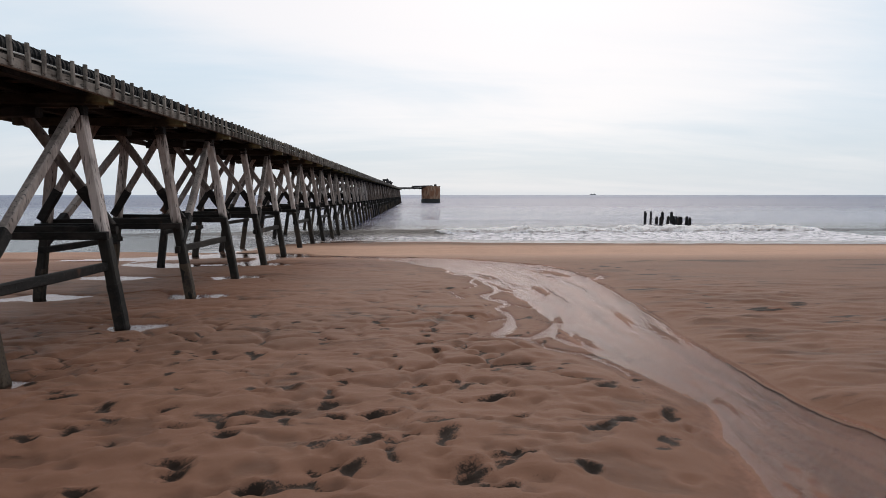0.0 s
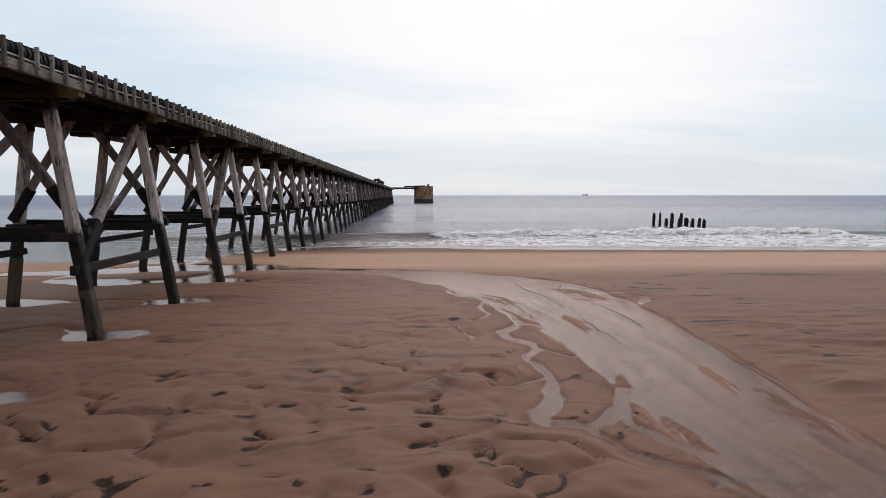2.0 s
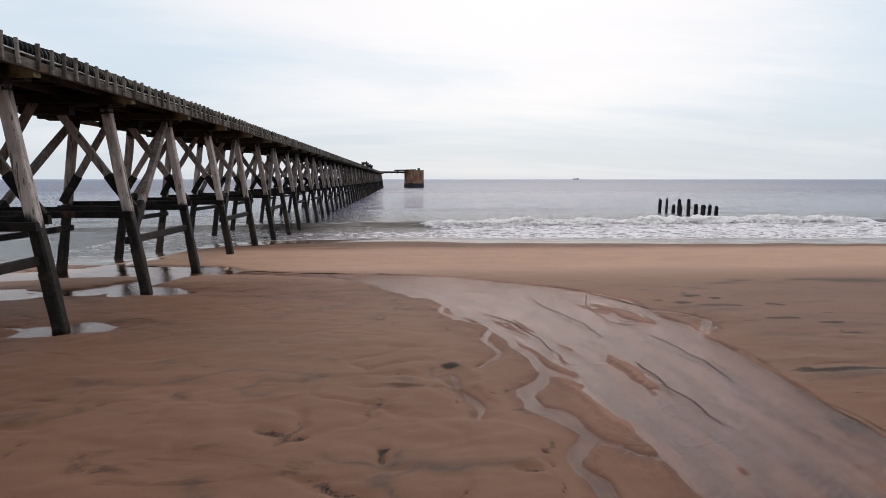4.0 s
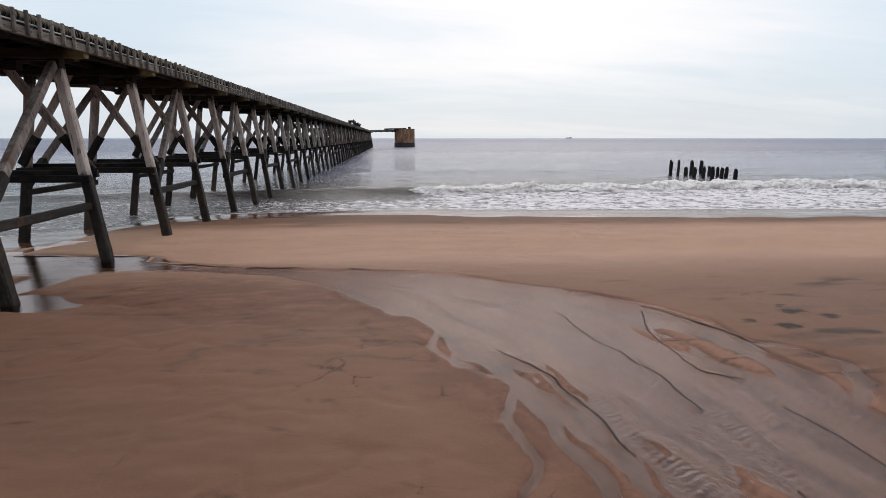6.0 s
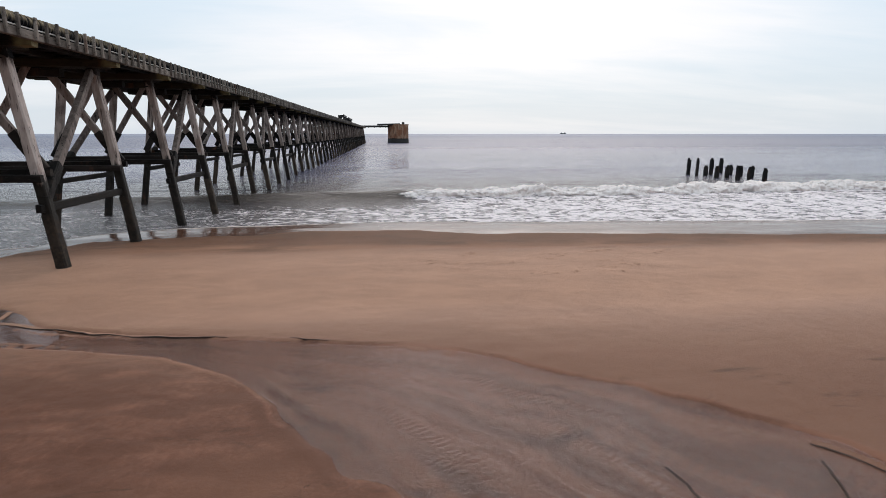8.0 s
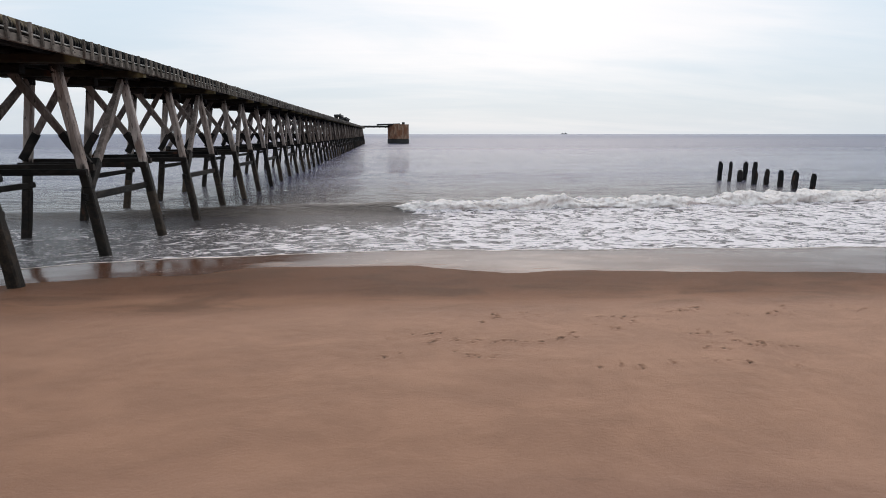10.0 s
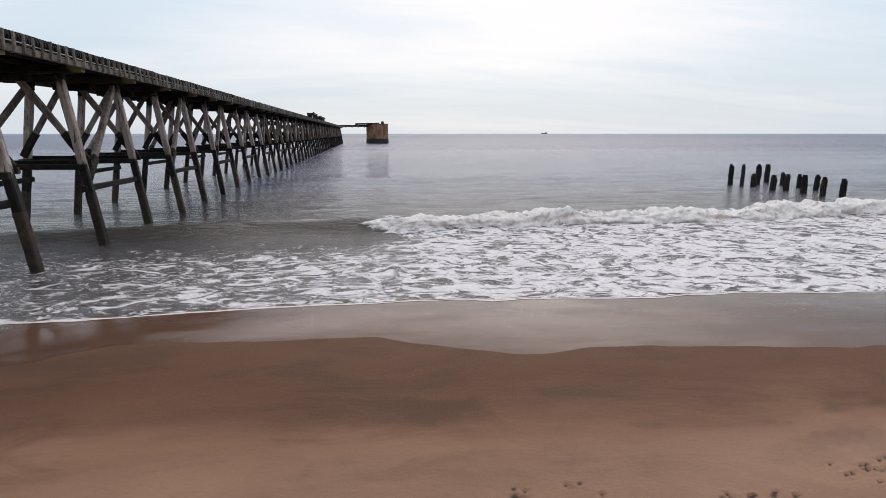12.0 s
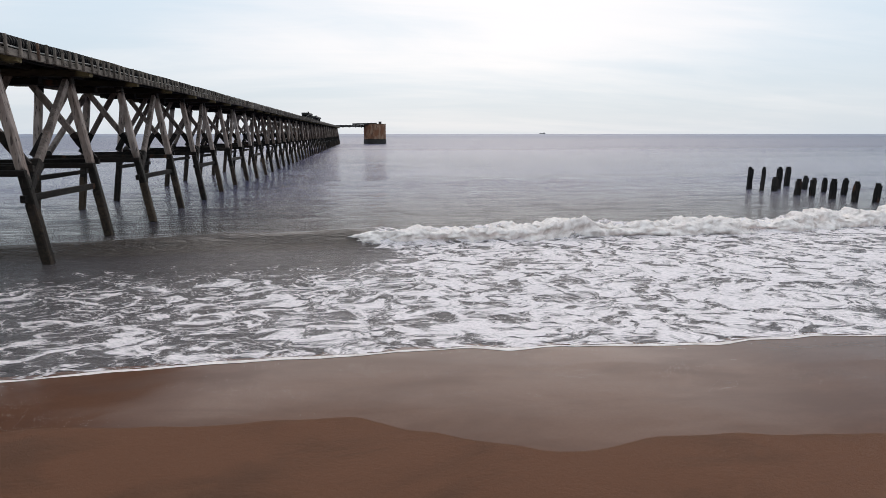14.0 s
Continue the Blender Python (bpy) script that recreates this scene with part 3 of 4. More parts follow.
def net_mask(x, y):
    return (0.12 + 0.88 * step(y, 19.5, 24.0)) * (0.30 + 0.55 * step(fbm(x, y, 1.9, 1.3, 27, 2), -0.5, 0.4))


def hollow(x, y):
    """Small scoured hollows, close together where the beach is most trodden."""
    return step(fbm(x, y, 0.46, 0.27, 37, 3), 0.22, 0.70) * (0.25 + 0.75 * step(y, 27, 21))


def pit_mask(x, y):
    """Where the creases widen into scoured pits."""
    return step(fbm(x, y, 0.42, 0.26, 43, 2), 0.34, 0.80) * step(y, 35, 27)


def beach_height(x, y, marks=True):
    d = shore_distance(x, y)
    z = np.interp(d, [-60, -24, -10, -8, -5, -2.5, 0, 2.5, 6, 15, 60, 400], [0.9, 0.06, 0.01, 0.0, 0.0, -0.05, -0.13, -0.20, -0.42, -0.9, -3, -6])
    z = z + 0.02 * np.maximum(0, 10 - y)
    z = z + 0.012 * fbm(x, y, 2.5, 1.8, 51, 3) + 0.0025 * fbm(x, y, 0.16, 0.16, 61, 2) * step(y, 48.5, 46.5)
    if not marks:
        return z
    near = step(y, 41.0, 37.0)
    u, side = run_distance(x, y)
    # pillows of sand left by the ebb, with creases between them
    gap = pillow_gap(x, y)
    swell = 0.6 + 0.8 * step(fbm(x, y, 2.3, 1.6, 25, 2), -0.6, 0.7)
    net = net_mask(x, y)
    dune = 0.054 * fbm(x, y, 0.85, 0.45, 33, 3) - hollow(x, y) * 0.045 + 0.016
    pit = np.exp(-(gap / 0.16) ** 2) * pit_mask(x, y)
    pillow = net * swell * 0.082 * (step(gap, -0.05, 0.34) - 0.65) - 0.045 * pit + (1 - 0.65 * net) * dune + 0.012
    left = step(x, 4.5, 2.5)
    rough = 0.35 + 0.65 * step(y, 33, 24)
    z = z + near * left * pillow * rough
    z = z + near * (1 - left) * (0.046 * fbm(x, y, 1.3, 0.45, 41, 3) + 0.024 * fbm(x, y, 0.7, 0.2, 45, 2)) * step(y, 36, 28)
    # the stream's bed, with bars, cut steps and narrow runnels beside it
    across, along = side * u * 1.8 + 0.12 * fbm(x, y, 0.7, 0.7, 89, 2), y - 0.7 * x
    bed = STREAM_LEVEL - 0.012 + 0.006 * np.minimum(u, 1.2) ** 2 + 0.009 * fbm(across, along, 0.22, 2.0, 85, 4) + 0.008 * fbm(across, along, 1.1, 3.0, 88, 2) + 0.003 * fbm(x, y, 0.10, 0.16, 91, 2)
    wx, wy = x + 0.10 * fbm(x, y, 0.5, 0.7, 87, 3), y + 0.10 * fbm(x, y, 0.6, 0.6, 83, 3)
    shoal = step(side * u + 0.25 * fbm(x, y, 0.8, 1.2, 351, 2), -0.1, 0.8) * step(y, 36.5, 34) * step(y, 23.5, 25.5)
    bed = bed + shoal * (0.004 + 0.012 * fbm(wx * 1.0 + 0.25 * y, y, 0.34, 1.2, 353, 4))
    for bx, by, ra, rb, turn in BARS:
        a, b = (wx - bx) * math.cos(turn) + (wy - by) * math.sin(turn), -(wx - bx) * math.sin(turn) + (wy - by) * math.cos(turn)
        bed = bed + 0.020 * step((a / ra) ** 2 + (b / rb) ** 2 + 0.5 * fbm(x, y, 0.4, 0.7, 349, 3), 2.4, 0.1)
    low = STREAM_LEVEL + 0.020 + 0.010 * fbm(x, y, 0.9, 0.5, 95, 3)
    inner = (side > 0) & (x > -3)
    flat = np.where(inner, step(u, 2.4, 1.2), step(u, 1.7, 1.05))
    z = np.where(x > -3, z * (1 - flat) + low * flat, z)
    bank = np.where(inner, step(u, 1.10, 0.93), step(u, 1.035, 0.995))
    bank = np.where(x < -3, step(u, 1.15, 0.95), bank)
    z = z * (1 - bank) + bed * bank
    for line in RUNNELS:
        d = line_distance(wx, wy, line)
        if line[0][0] > -3:
            shore = step(d, 7.0, 2.0)
            z = z * (1 - shore) + np.minimum(z, STREAM_LEVEL + 0.012 + 0.004 * fbm(x, y, 0.3, 0.3, 357, 2)) * shore
        cut = step(d, 1.45, 0.85)
        z = z * (1 - cut) + np.minimum(z, STREAM_LEVEL - 0.010) * cut
    # scoured pools at the piles
    for k in range(-3, 5):
        for px in (PILE_NEAR, PILE_FAR):
            q = np.hypot((x - px - 0.1) * 0.55 + 0.08 * np.sin(y * 5 + k), y - BENT0 - BAY * k + 0.1 * np.sin(x * 4 + k))
            z = z - 0.20 * np.exp(-(q / (0.46 + 0.05 * fbm(x, y, 0.4, 0.4, 97, 2))) ** 2)
        bend = BENT0 + BAY * k + 0.25 + 0.35 * fbm(x, y * 0 + k, 1.1, 1.0, 99, 3)
        z = z - 0.075 * np.exp(-((y - bend) / (0.10 + 0.05 * fbm(x, y, 0.5, 0.5, 103, 2))) ** 2) * step(x, -6.3, -7.0) * step(x, -11.5, -10.6) * step(k + 0 * x, -1, 0)
    # marks of feet and paws
    xs, ys = x[0], y[:, 0]
    for px, py, ra, rb, turn, deep in PRINTS:
        i0, i1 = np.searchsorted(xs, [px - 0.5, px + 0.5])
        j0, j1 = np.searchsorted(ys, [py - 0.5, py + 0.5])
        if i1 <= i0 or j1 <= j0:
            continue
        gx, gy = x[j0:j1, i0:i1] - px, y[j0:j1, i0:i1] - py
        if deep > 0.024 and rb > 0.08:
            gx = gx + 0.05 * fbm(gx + px, gy + py, 0.11, 0.09, 231, 2)
            gy = gy + 0.05 * fbm(gx + px, gy + py, 0.13, 0.10, 241, 2) - 0.6 * gx * gx
        a, b = gx * math.cos(turn) + gy * math.sin(turn), -gx * math.sin(turn) + gy * math.cos(turn)
        q = (a / rb) ** 2 + (b / ra) ** 2
        z[j0:j1, i0:i1] += deep * (-np.exp(-q * 1.2) + 0.35 * np.exp(-(np.sqrt(q) - 1.6) ** 2 * 4))
    return z


gx = np.concatenate([mirror_lines(lines((8.0, 3000, 0.06, 1.13)))[:-1], lines((-8.0, 9.0, 0.04, 1.0))[:-1], lines((9.0, 3000, 0.06, 1.13))])
gy = np.concatenate([mirror_lines(lines((-17.0, 3000, 0.06, 1.12)))[:-1], lines((17.0, 40.0, 0.042, 1.0), (40.0, 44.0, 0.045, 1.0), (44.0, 47.5, 0.03, 1.0), (47.5, 54.0, 0.06, 1.0))[:-1], lines((54.0, 900, 0.1, 1.12))])
ground = new("ground", grid_mesh("ground", gx, gy, beach_height))
ground.data.materials.append(SAND)


def coal_and_shade(x, y):
    """Sea coal in creases and footmarks of the upper beach, with crease and bank shade painted in."""
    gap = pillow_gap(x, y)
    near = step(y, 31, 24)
    # coal in the creases, strengthened to stand for their shade
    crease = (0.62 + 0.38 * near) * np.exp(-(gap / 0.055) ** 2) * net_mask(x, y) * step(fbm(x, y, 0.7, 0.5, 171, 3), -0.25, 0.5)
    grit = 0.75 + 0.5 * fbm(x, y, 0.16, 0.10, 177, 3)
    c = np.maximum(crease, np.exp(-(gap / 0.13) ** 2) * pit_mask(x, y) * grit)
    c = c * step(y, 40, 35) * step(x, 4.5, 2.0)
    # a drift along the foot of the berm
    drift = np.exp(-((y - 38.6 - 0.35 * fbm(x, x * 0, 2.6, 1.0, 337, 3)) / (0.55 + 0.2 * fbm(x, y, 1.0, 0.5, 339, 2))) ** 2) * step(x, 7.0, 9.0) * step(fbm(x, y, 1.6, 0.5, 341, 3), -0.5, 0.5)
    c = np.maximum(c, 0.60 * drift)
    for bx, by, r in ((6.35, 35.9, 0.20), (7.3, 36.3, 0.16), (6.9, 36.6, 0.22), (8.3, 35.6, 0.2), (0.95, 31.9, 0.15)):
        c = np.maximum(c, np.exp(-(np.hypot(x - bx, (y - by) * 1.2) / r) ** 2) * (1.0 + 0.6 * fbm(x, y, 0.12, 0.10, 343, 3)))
    # dark dashes beyond the stream, and its undercut bank's shade painted as a line
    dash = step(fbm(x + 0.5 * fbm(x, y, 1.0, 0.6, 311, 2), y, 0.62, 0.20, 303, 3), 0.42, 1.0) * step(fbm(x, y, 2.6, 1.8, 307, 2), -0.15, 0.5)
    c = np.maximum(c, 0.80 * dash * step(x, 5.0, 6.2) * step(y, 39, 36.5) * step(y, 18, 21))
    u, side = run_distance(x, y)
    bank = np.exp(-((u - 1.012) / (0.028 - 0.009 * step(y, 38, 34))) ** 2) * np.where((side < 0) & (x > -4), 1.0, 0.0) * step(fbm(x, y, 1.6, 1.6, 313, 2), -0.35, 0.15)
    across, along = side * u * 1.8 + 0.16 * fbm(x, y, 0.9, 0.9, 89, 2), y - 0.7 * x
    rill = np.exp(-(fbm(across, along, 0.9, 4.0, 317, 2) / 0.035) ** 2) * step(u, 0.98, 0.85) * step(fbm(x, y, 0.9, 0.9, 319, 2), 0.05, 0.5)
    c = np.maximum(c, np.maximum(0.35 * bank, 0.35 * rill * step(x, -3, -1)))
    # dark spot in each paw mark
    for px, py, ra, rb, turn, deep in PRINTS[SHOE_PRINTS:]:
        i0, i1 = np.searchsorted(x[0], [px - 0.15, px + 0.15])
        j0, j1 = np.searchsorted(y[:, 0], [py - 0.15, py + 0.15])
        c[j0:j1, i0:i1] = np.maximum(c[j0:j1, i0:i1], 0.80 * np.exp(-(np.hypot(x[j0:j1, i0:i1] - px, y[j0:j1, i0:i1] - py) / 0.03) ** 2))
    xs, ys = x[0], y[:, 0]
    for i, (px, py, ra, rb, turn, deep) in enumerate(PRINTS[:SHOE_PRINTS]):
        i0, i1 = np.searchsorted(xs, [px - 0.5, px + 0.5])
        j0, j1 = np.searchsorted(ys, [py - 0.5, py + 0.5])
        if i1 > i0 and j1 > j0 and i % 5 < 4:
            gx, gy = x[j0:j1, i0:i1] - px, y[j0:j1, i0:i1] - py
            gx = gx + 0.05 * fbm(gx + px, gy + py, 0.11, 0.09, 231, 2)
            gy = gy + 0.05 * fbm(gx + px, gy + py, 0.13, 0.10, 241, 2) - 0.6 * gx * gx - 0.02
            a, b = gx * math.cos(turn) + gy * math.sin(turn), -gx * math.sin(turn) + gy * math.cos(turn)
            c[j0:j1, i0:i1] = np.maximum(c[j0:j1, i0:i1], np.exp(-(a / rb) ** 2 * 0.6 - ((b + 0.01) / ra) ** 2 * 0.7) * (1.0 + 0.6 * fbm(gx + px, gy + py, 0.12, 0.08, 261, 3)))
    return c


def smudged(x, y):
    """Thin grey veils of dusty coal, with hollow shade and left-side vignette painted in."""
    band = step(y, 21.5, 24.5) * step(y, 38.0, 34.5) * step(x, 2.2, 0.5)
    # left side darkened for lens vignette and wetter sand
    veil = 0.34 * step(fbm(x, y, 2.6, 1.7, 331, 3), -0.4, 1.0) * step(x, 0.5, -3.0)
    bend = fbm(x + 0.3 * fbm(x, y, 0.7, 0.6, 333, 3), y, 1.5, 1.0, 367, 3)
    some = step(fbm(x, y, 1.7, 1.1, 369, 3), 0.0, 0.55)
    v = band * np.maximum(veil, some * (0.75 * np.exp(-(bend / 0.05) ** 2) + 0.35 * np.exp(-(bend / 0.16) ** 2)))
    # hollows darkened to stand for their shade
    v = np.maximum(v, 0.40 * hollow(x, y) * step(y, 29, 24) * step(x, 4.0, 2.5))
    right = step(fbm(x, y, 1.4, 0.30, 335, 3), 0.2, 1.0) * step(x, 5.0, 6.5) * step(y, 38.5, 36)
    right = np.maximum(right, (0.26 + 0.2 * fbm(x, y, 2.2, 1.2, 373, 3)) * step(x, 5.6, 7.2))
    return np.maximum(v, 0.7 * right * step(y, 39.8, 38.2))


def soaked(x, y):
    """Sand under the stream and the runnels, and just beside them."""
    u, side = run_distance(x, y)
    w = np.where(side > 0, step(u, 1.7, 0.95), step(u, 1.10, 1.0))
    w = np.maximum(w, 1.0 * step(np.hypot((x + 2.3) / 3.4, (y - 38.5) / 1.9) + 0.15 * fbm(x, y, 1.2, 0.8, 355, 3), 1.25, 0.65))
    for line in RUNNELS:
        w = np.maximum(w, step(line_distance(x, y, line), 3.0, 1.1))
    return w


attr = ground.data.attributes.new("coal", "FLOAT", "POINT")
attr.data.foreach_set("value", coal_and_shade(*np.meshgrid(gx, gy)).astype(np.float32).ravel())
dust_shade = ground.data.attributes.new("dust_shade", "FLOAT", "POINT")
dust_shade.data.foreach_set("value", smudged(*np.meshgrid(gx, gy)).astype(np.float32).ravel())
def sediment(x, y):
    """Streaks in which the flow has sorted its sand."""
    u, side = run_distance(x, y)
    across, along = side * u * 1.8 + 0.16 * fbm(x, y, 0.9, 0.9, 89, 2), y - 0.7 * x
    inside = step(u, 1.35, 1.05)
    return 0.5 + (1 - inside) * (0.20 * fbm(x, y, 0.5, 0.22, 359, 4) - 0.17) + inside * 0.42 * fbm(across, along, 0.20, 2.6, 361, 4) + inside * 0.10 * np.sin(along * 2 * math.pi / 0.16 + 4 * fbm(x, y, 0.5, 0.5, 363, 2)) * step(fbm(across, along, 0.7, 3.0, 365, 2), 0.1, 0.6)


grade = ground.data.attributes.new("streaks", "FLOAT", "POINT")
grade.data.foreach_set("value", sediment(*np.meshgrid(gx, gy)).astype(np.float32).ravel())
soak = ground.data.attributes.new("soaked", "FLOAT", "POINT")
soak.data.foreach_set("value", soaked(*np.meshgrid(gx, gy)).astype(np.float32).ravel())
tagged(ground, "pinkish brown wet sand beach with footprints and coal streaks", "beach", kind="structure")

def wet(x, y):
    runnel = np.minimum.reduce([line_distance(x, y, line) for line in RUNNELS])
    beside = (x > PILE_FAR - 1.8) & (x < PILE_NEAR + 1.3) & (y < 45)
    return (shore_distance(x, y) < -1.0) & ((run_distance(x, y)[0] < np.where(y < 38.5, 2.2, 1.6)) | beside | (runnel < 6))


still = new("pool_water", grid_mesh("pool_water", np.arange(-30, -3.7, 0.25), np.arange(2, 46, 0.25), lambda x, y: np.full(x.shape, STREAM_LEVEL), wet))
still.data.materials.append(POOL)
tagged(still, "still bright pools of water round the pier legs", "pool", kind="structure")
stream = new("stream_water", grid_mesh("stream_water", np.arange(-3.75, 14, 0.25), np.arange(2, 46, 0.25), lambda x, y: np.full(x.shape, STREAM_LEVEL), wet))
stream.data.materials.append(STREAM)
co = np.zeros(len(stream.data.vertices) * 3)
stream.data.vertices.foreach_get("co", co)
wx, wy = co[0::3], co[1::3]
u, side = run_distance(wx, wy)
for name, value in (("across", side * u * 1.8 + 0.12 * fbm(wx, wy, 0.9, 0.9, 89, 2)), ("along", wy - 0.7 * wx)):
    stream.data.attributes.new(name, "FLOAT", "POINT").data.foreach_set("value", value.astype(np.float32))
tagged(stream, "shallow braided stream of clear water crossing the sand", "stream", kind="structure")



def scarp(line, name, tall, seed):
    """A low crumbling step along a line: a lip of sand, an undercut face with shade in its dark colour, and its foot in
    the water.
    """
    pts, rs = [], np.random.RandomState(seed)
    for (ax, ay), (bx, by) in zip(line, line[1:]):
        count = max(2, int(math.hypot(bx - ax, by - ay) / 0.05))
        pts += [(ax + (bx - ax) * i / count, ay + (by - ay) * i / count) for i in range(count)]
    px, py = np.array(pts).T
    for _ in range(14):
        px[1:-1], py[1:-1] = (px[:-2] + 2 * px[1:-1] + px[2:]) / 4, (py[:-2] + 2 * py[1:-1] + py[2:]) / 4
    px, py = px + 0.05 * fbm(px, py, 0.5, 0.5, seed, 3), py + 0.05 * fbm(px, py, 0.5, 0.5, seed + 7, 3)
    tx, ty = np.gradient(px), np.gradient(py)
    size = np.hypot(tx, ty)
    nx, ny = ty / size, -tx / size
    flip = 1.0 if np.sum(ny) > 0 else -1.0
    nx, ny = nx * flip, ny * flip
    f = np.linspace(0, 1, len(px))
    h = tall * np.clip(np.minimum(f, 1 - f) * 9, 0, 1) * np.clip(0.45 + 1.1 * fbm(px, py, 0.8, 0.8, seed + 13, 3), 0.0, 1.4)
    rings = [(0.10, -0.2), (0.05, 0.55), (0.014, 1.0), (0.0, 0.85), (0.010, 0.3), (-0.010, -0.5)] if tall > 0.015 else [(0.016, -0.9), (0.010, 0.3), (0.003, 0.7), (-0.004, 0.5), (-0.002, 0.1), (-0.010, -0.9)]
    co = np.stack([np.stack([px + o * nx, py + o * ny, STREAM_LEVEL + 0.004 + v * h], -1) for o, v in rings], 1)
    k = len(rings)
    faces = [(i * k + a, i * k + a + 1, (i + 1) * k + a + 1, (i + 1) * k + a) for i in range(len(px) - 1) for a in range(k - 1)]
    me = bpy.data.meshes.new(name)
    me.from_pydata([tuple(v) for v in co.reshape(-1, 3)], [], faces)
    me.materials.append(SAND)
    me.materials.append(SCARP)
    me.polygons.foreach_set("material_index", np.array([1 if i % (k - 1) >= 2 or tall < 0.015 else 0 for i in range(len(faces))], dtype=np.int32))
    me.update()
    return tagged(new(name, me), "crumbling edge of damp sand cut by the stream", "sand bank", kind="structure")


BANKS = [[(-5.3, 42.3), (-5.1, 41.65), (-3.3, 41.02), (-1.5, 40.68), (0.2, 40.42), (1.2, 40.2)], [(4.6, 37.3), (5.0, 36.75), (5.3, 36.1), (5.5, 35.3)],
         [(5.62, 33.0), (5.58, 31.4), (5.46, 29.5), (5.33, 27.7), (5.15, 26.3)], [(5.1, 25.6), (4.98, 24.3), (4.9, 22.9), (5.0, 21.9), (5.2, 21.1)], [(-8.6, 42.66), (-7.0, 42.5), (-5.5, 42.38)]]
for i, line in enumerate(BANKS):
    scarp(line, "stream_bank", 0.019, 500 + i)
for i, line in enumerate(SCARPS):
    scarp(line, "bed_step", 0.007, 520 + i)

# ---------------------------------------------------------------- the sea
WAVE_Y0 = 62.0


def crest_line(x):
    return WAVE_Y0 + 0.10 * np.clip(x, -14, 25) + 0.5 * fbm(x, x * 0, 6.0, 1.0, 131, 3)


def sea_height(x, y):
    away = step(y, 51, 62)
    z = SEA_LEVEL + away * (0.03 * fbm(x, y, 3.0, 0.9, 101, 3) + 0.05 * fbm(x, y, 16.0, 3.5, 111, 2)) * step(y, 400, 100)
    c = y - crest_line(x)
    tall = 0.34 * step(np.abs(x - 12), 45, 10) * (1 - 0.35 * step(x, 0.5, 5.0))
    z = z + tall * np.where(c < 0, np.exp(-(c / 0.5) ** 2), np.exp(-(c / 2.0) ** 2))
    z = z + 0.10 * np.exp(-((y - 84 - 0.05 * x - fbm(x, x * 0, 14.0, 1.0, 141, 2)) / 2.2) ** 2)
    return z


def film_height(x, y):
    d = shore_distance(x, y)
    return np.maximum(sea_height(x, y), beach_height(x, y, False) + 0.020 - 0.032 * step(d + 0.22 * fbm(x, y, 1.6, 0.9, 371, 3), 1.0, 0.0))


def edge_line(x):
    """The ragged edge of the surf."""
    return np.interp(x, LIP_X, LIP_Y) + 0.16 * fbm(x, x * 0, 3.5, 1.0, 71, 3) + 0.2 * fbm(x, x * 0, 1.6, 1.0, 161, 3)


def lip_distance(x, y):
    """Distance out from the ragged edge of the surf."""
    return y - edge_line(x)


def shallow_height(x, y):
    z = sea_height(x, y)
    rows = np.searchsorted(y[:, 0], 60.0)
    z[:rows] = film_height(x[:rows], y[:rows]) + 0.004
    return z


sx = np.concatenate([mirror_lines(lines((16.0, 4500, 0.3, 1.12)))[:-1], lines((-16.0, 30.0, 0.12, 1.0))[:-1], lines((30.0, 4500, 0.3, 1.12))])
sy = lines((51.0, 72.0, 0.08, 1.0), (72.0, 4600, 0.12, 1.05))
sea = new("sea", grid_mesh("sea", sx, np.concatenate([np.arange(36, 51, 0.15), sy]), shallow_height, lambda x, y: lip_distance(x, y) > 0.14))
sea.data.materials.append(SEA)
tagged(sea, "calm grey sea under an overcast sky with one low breaker", "sea", kind="structure")

swash = new("swash_water", grid_mesh("swash_water", np.arange(-24, 40, 0.08), np.arange(38, 54.5, 0.05), film_height, lambda x, y: (shore_distance(x, y) > -0.6) & (lip_distance(x, y) < 0.4)))
swash.data.materials.append(SWASH)
tagged(swash, "thin film of water draining off the wet sand", "water", kind="structure")


def foam_height(x, y):
    z = film_height(x, y) + 0.012
    c = y - crest_line(x)
    broken = step(x, 0.0, 4.0) * step(np.abs(c + 0.15), 0.9, 0.2)
    z = z + broken * (0.05 + 0.10 * np.abs(fbm(x, y, 0.5, 0.4, 151, 3)))
    return z + 0.005 * np.exp(-(lip_distance(x, y) / 0.08) ** 2)


foam = new("sea_foam", grid_mesh("sea_foam", np.arange(-14, 34, 0.07), np.arange(49.0, 66, 0.06), foam_height,
           lambda x, y: (lip_distance(x, y) > 0) & (y < crest_line(x) + 0.25)))
foam.data.materials.append(FOAM)
tagged(foam, "white lacy foam spread over the shallow surf", "foam", kind="stuff")

# the foam's leading edge and the broken crest


def roll(name, x0, x1, dx, rows, shape, mat):
    """A ridge along the shore: shape(x, v) gives y and z for v from 0, its front foot, to 1, its back foot."""
    xs, vs = np.arange(x0, x1, dx), np.linspace(0, 1, rows)
    X, V = np.meshgrid(xs, vs)
    Y, Z = shape(X, V)
    me = grid_mesh(name, xs, vs, lambda x, y: Z)
    co = np.stack([X, Y, Z], -1).astype(np.float32)
    me.vertices.foreach_set("co", co.ravel())
    me.update()
    me.materials.append(mat)
    return new(name, me)


def edge_shape(x, v):
    wide = 0.046 + 0.024 * fbm(x, x * 0, 0.6, 1.0, 181, 3)
    y = edge_line(x) + (v - 0.3) * 2 * wide
    z = film_height(np.ascontiguousarray(x), y) + 0.004 + 0.012 * np.sin(v * math.pi) * (0.6 + 0.4 * fbm(x, y, 0.2, 0.1, 191, 2))
    return y, z


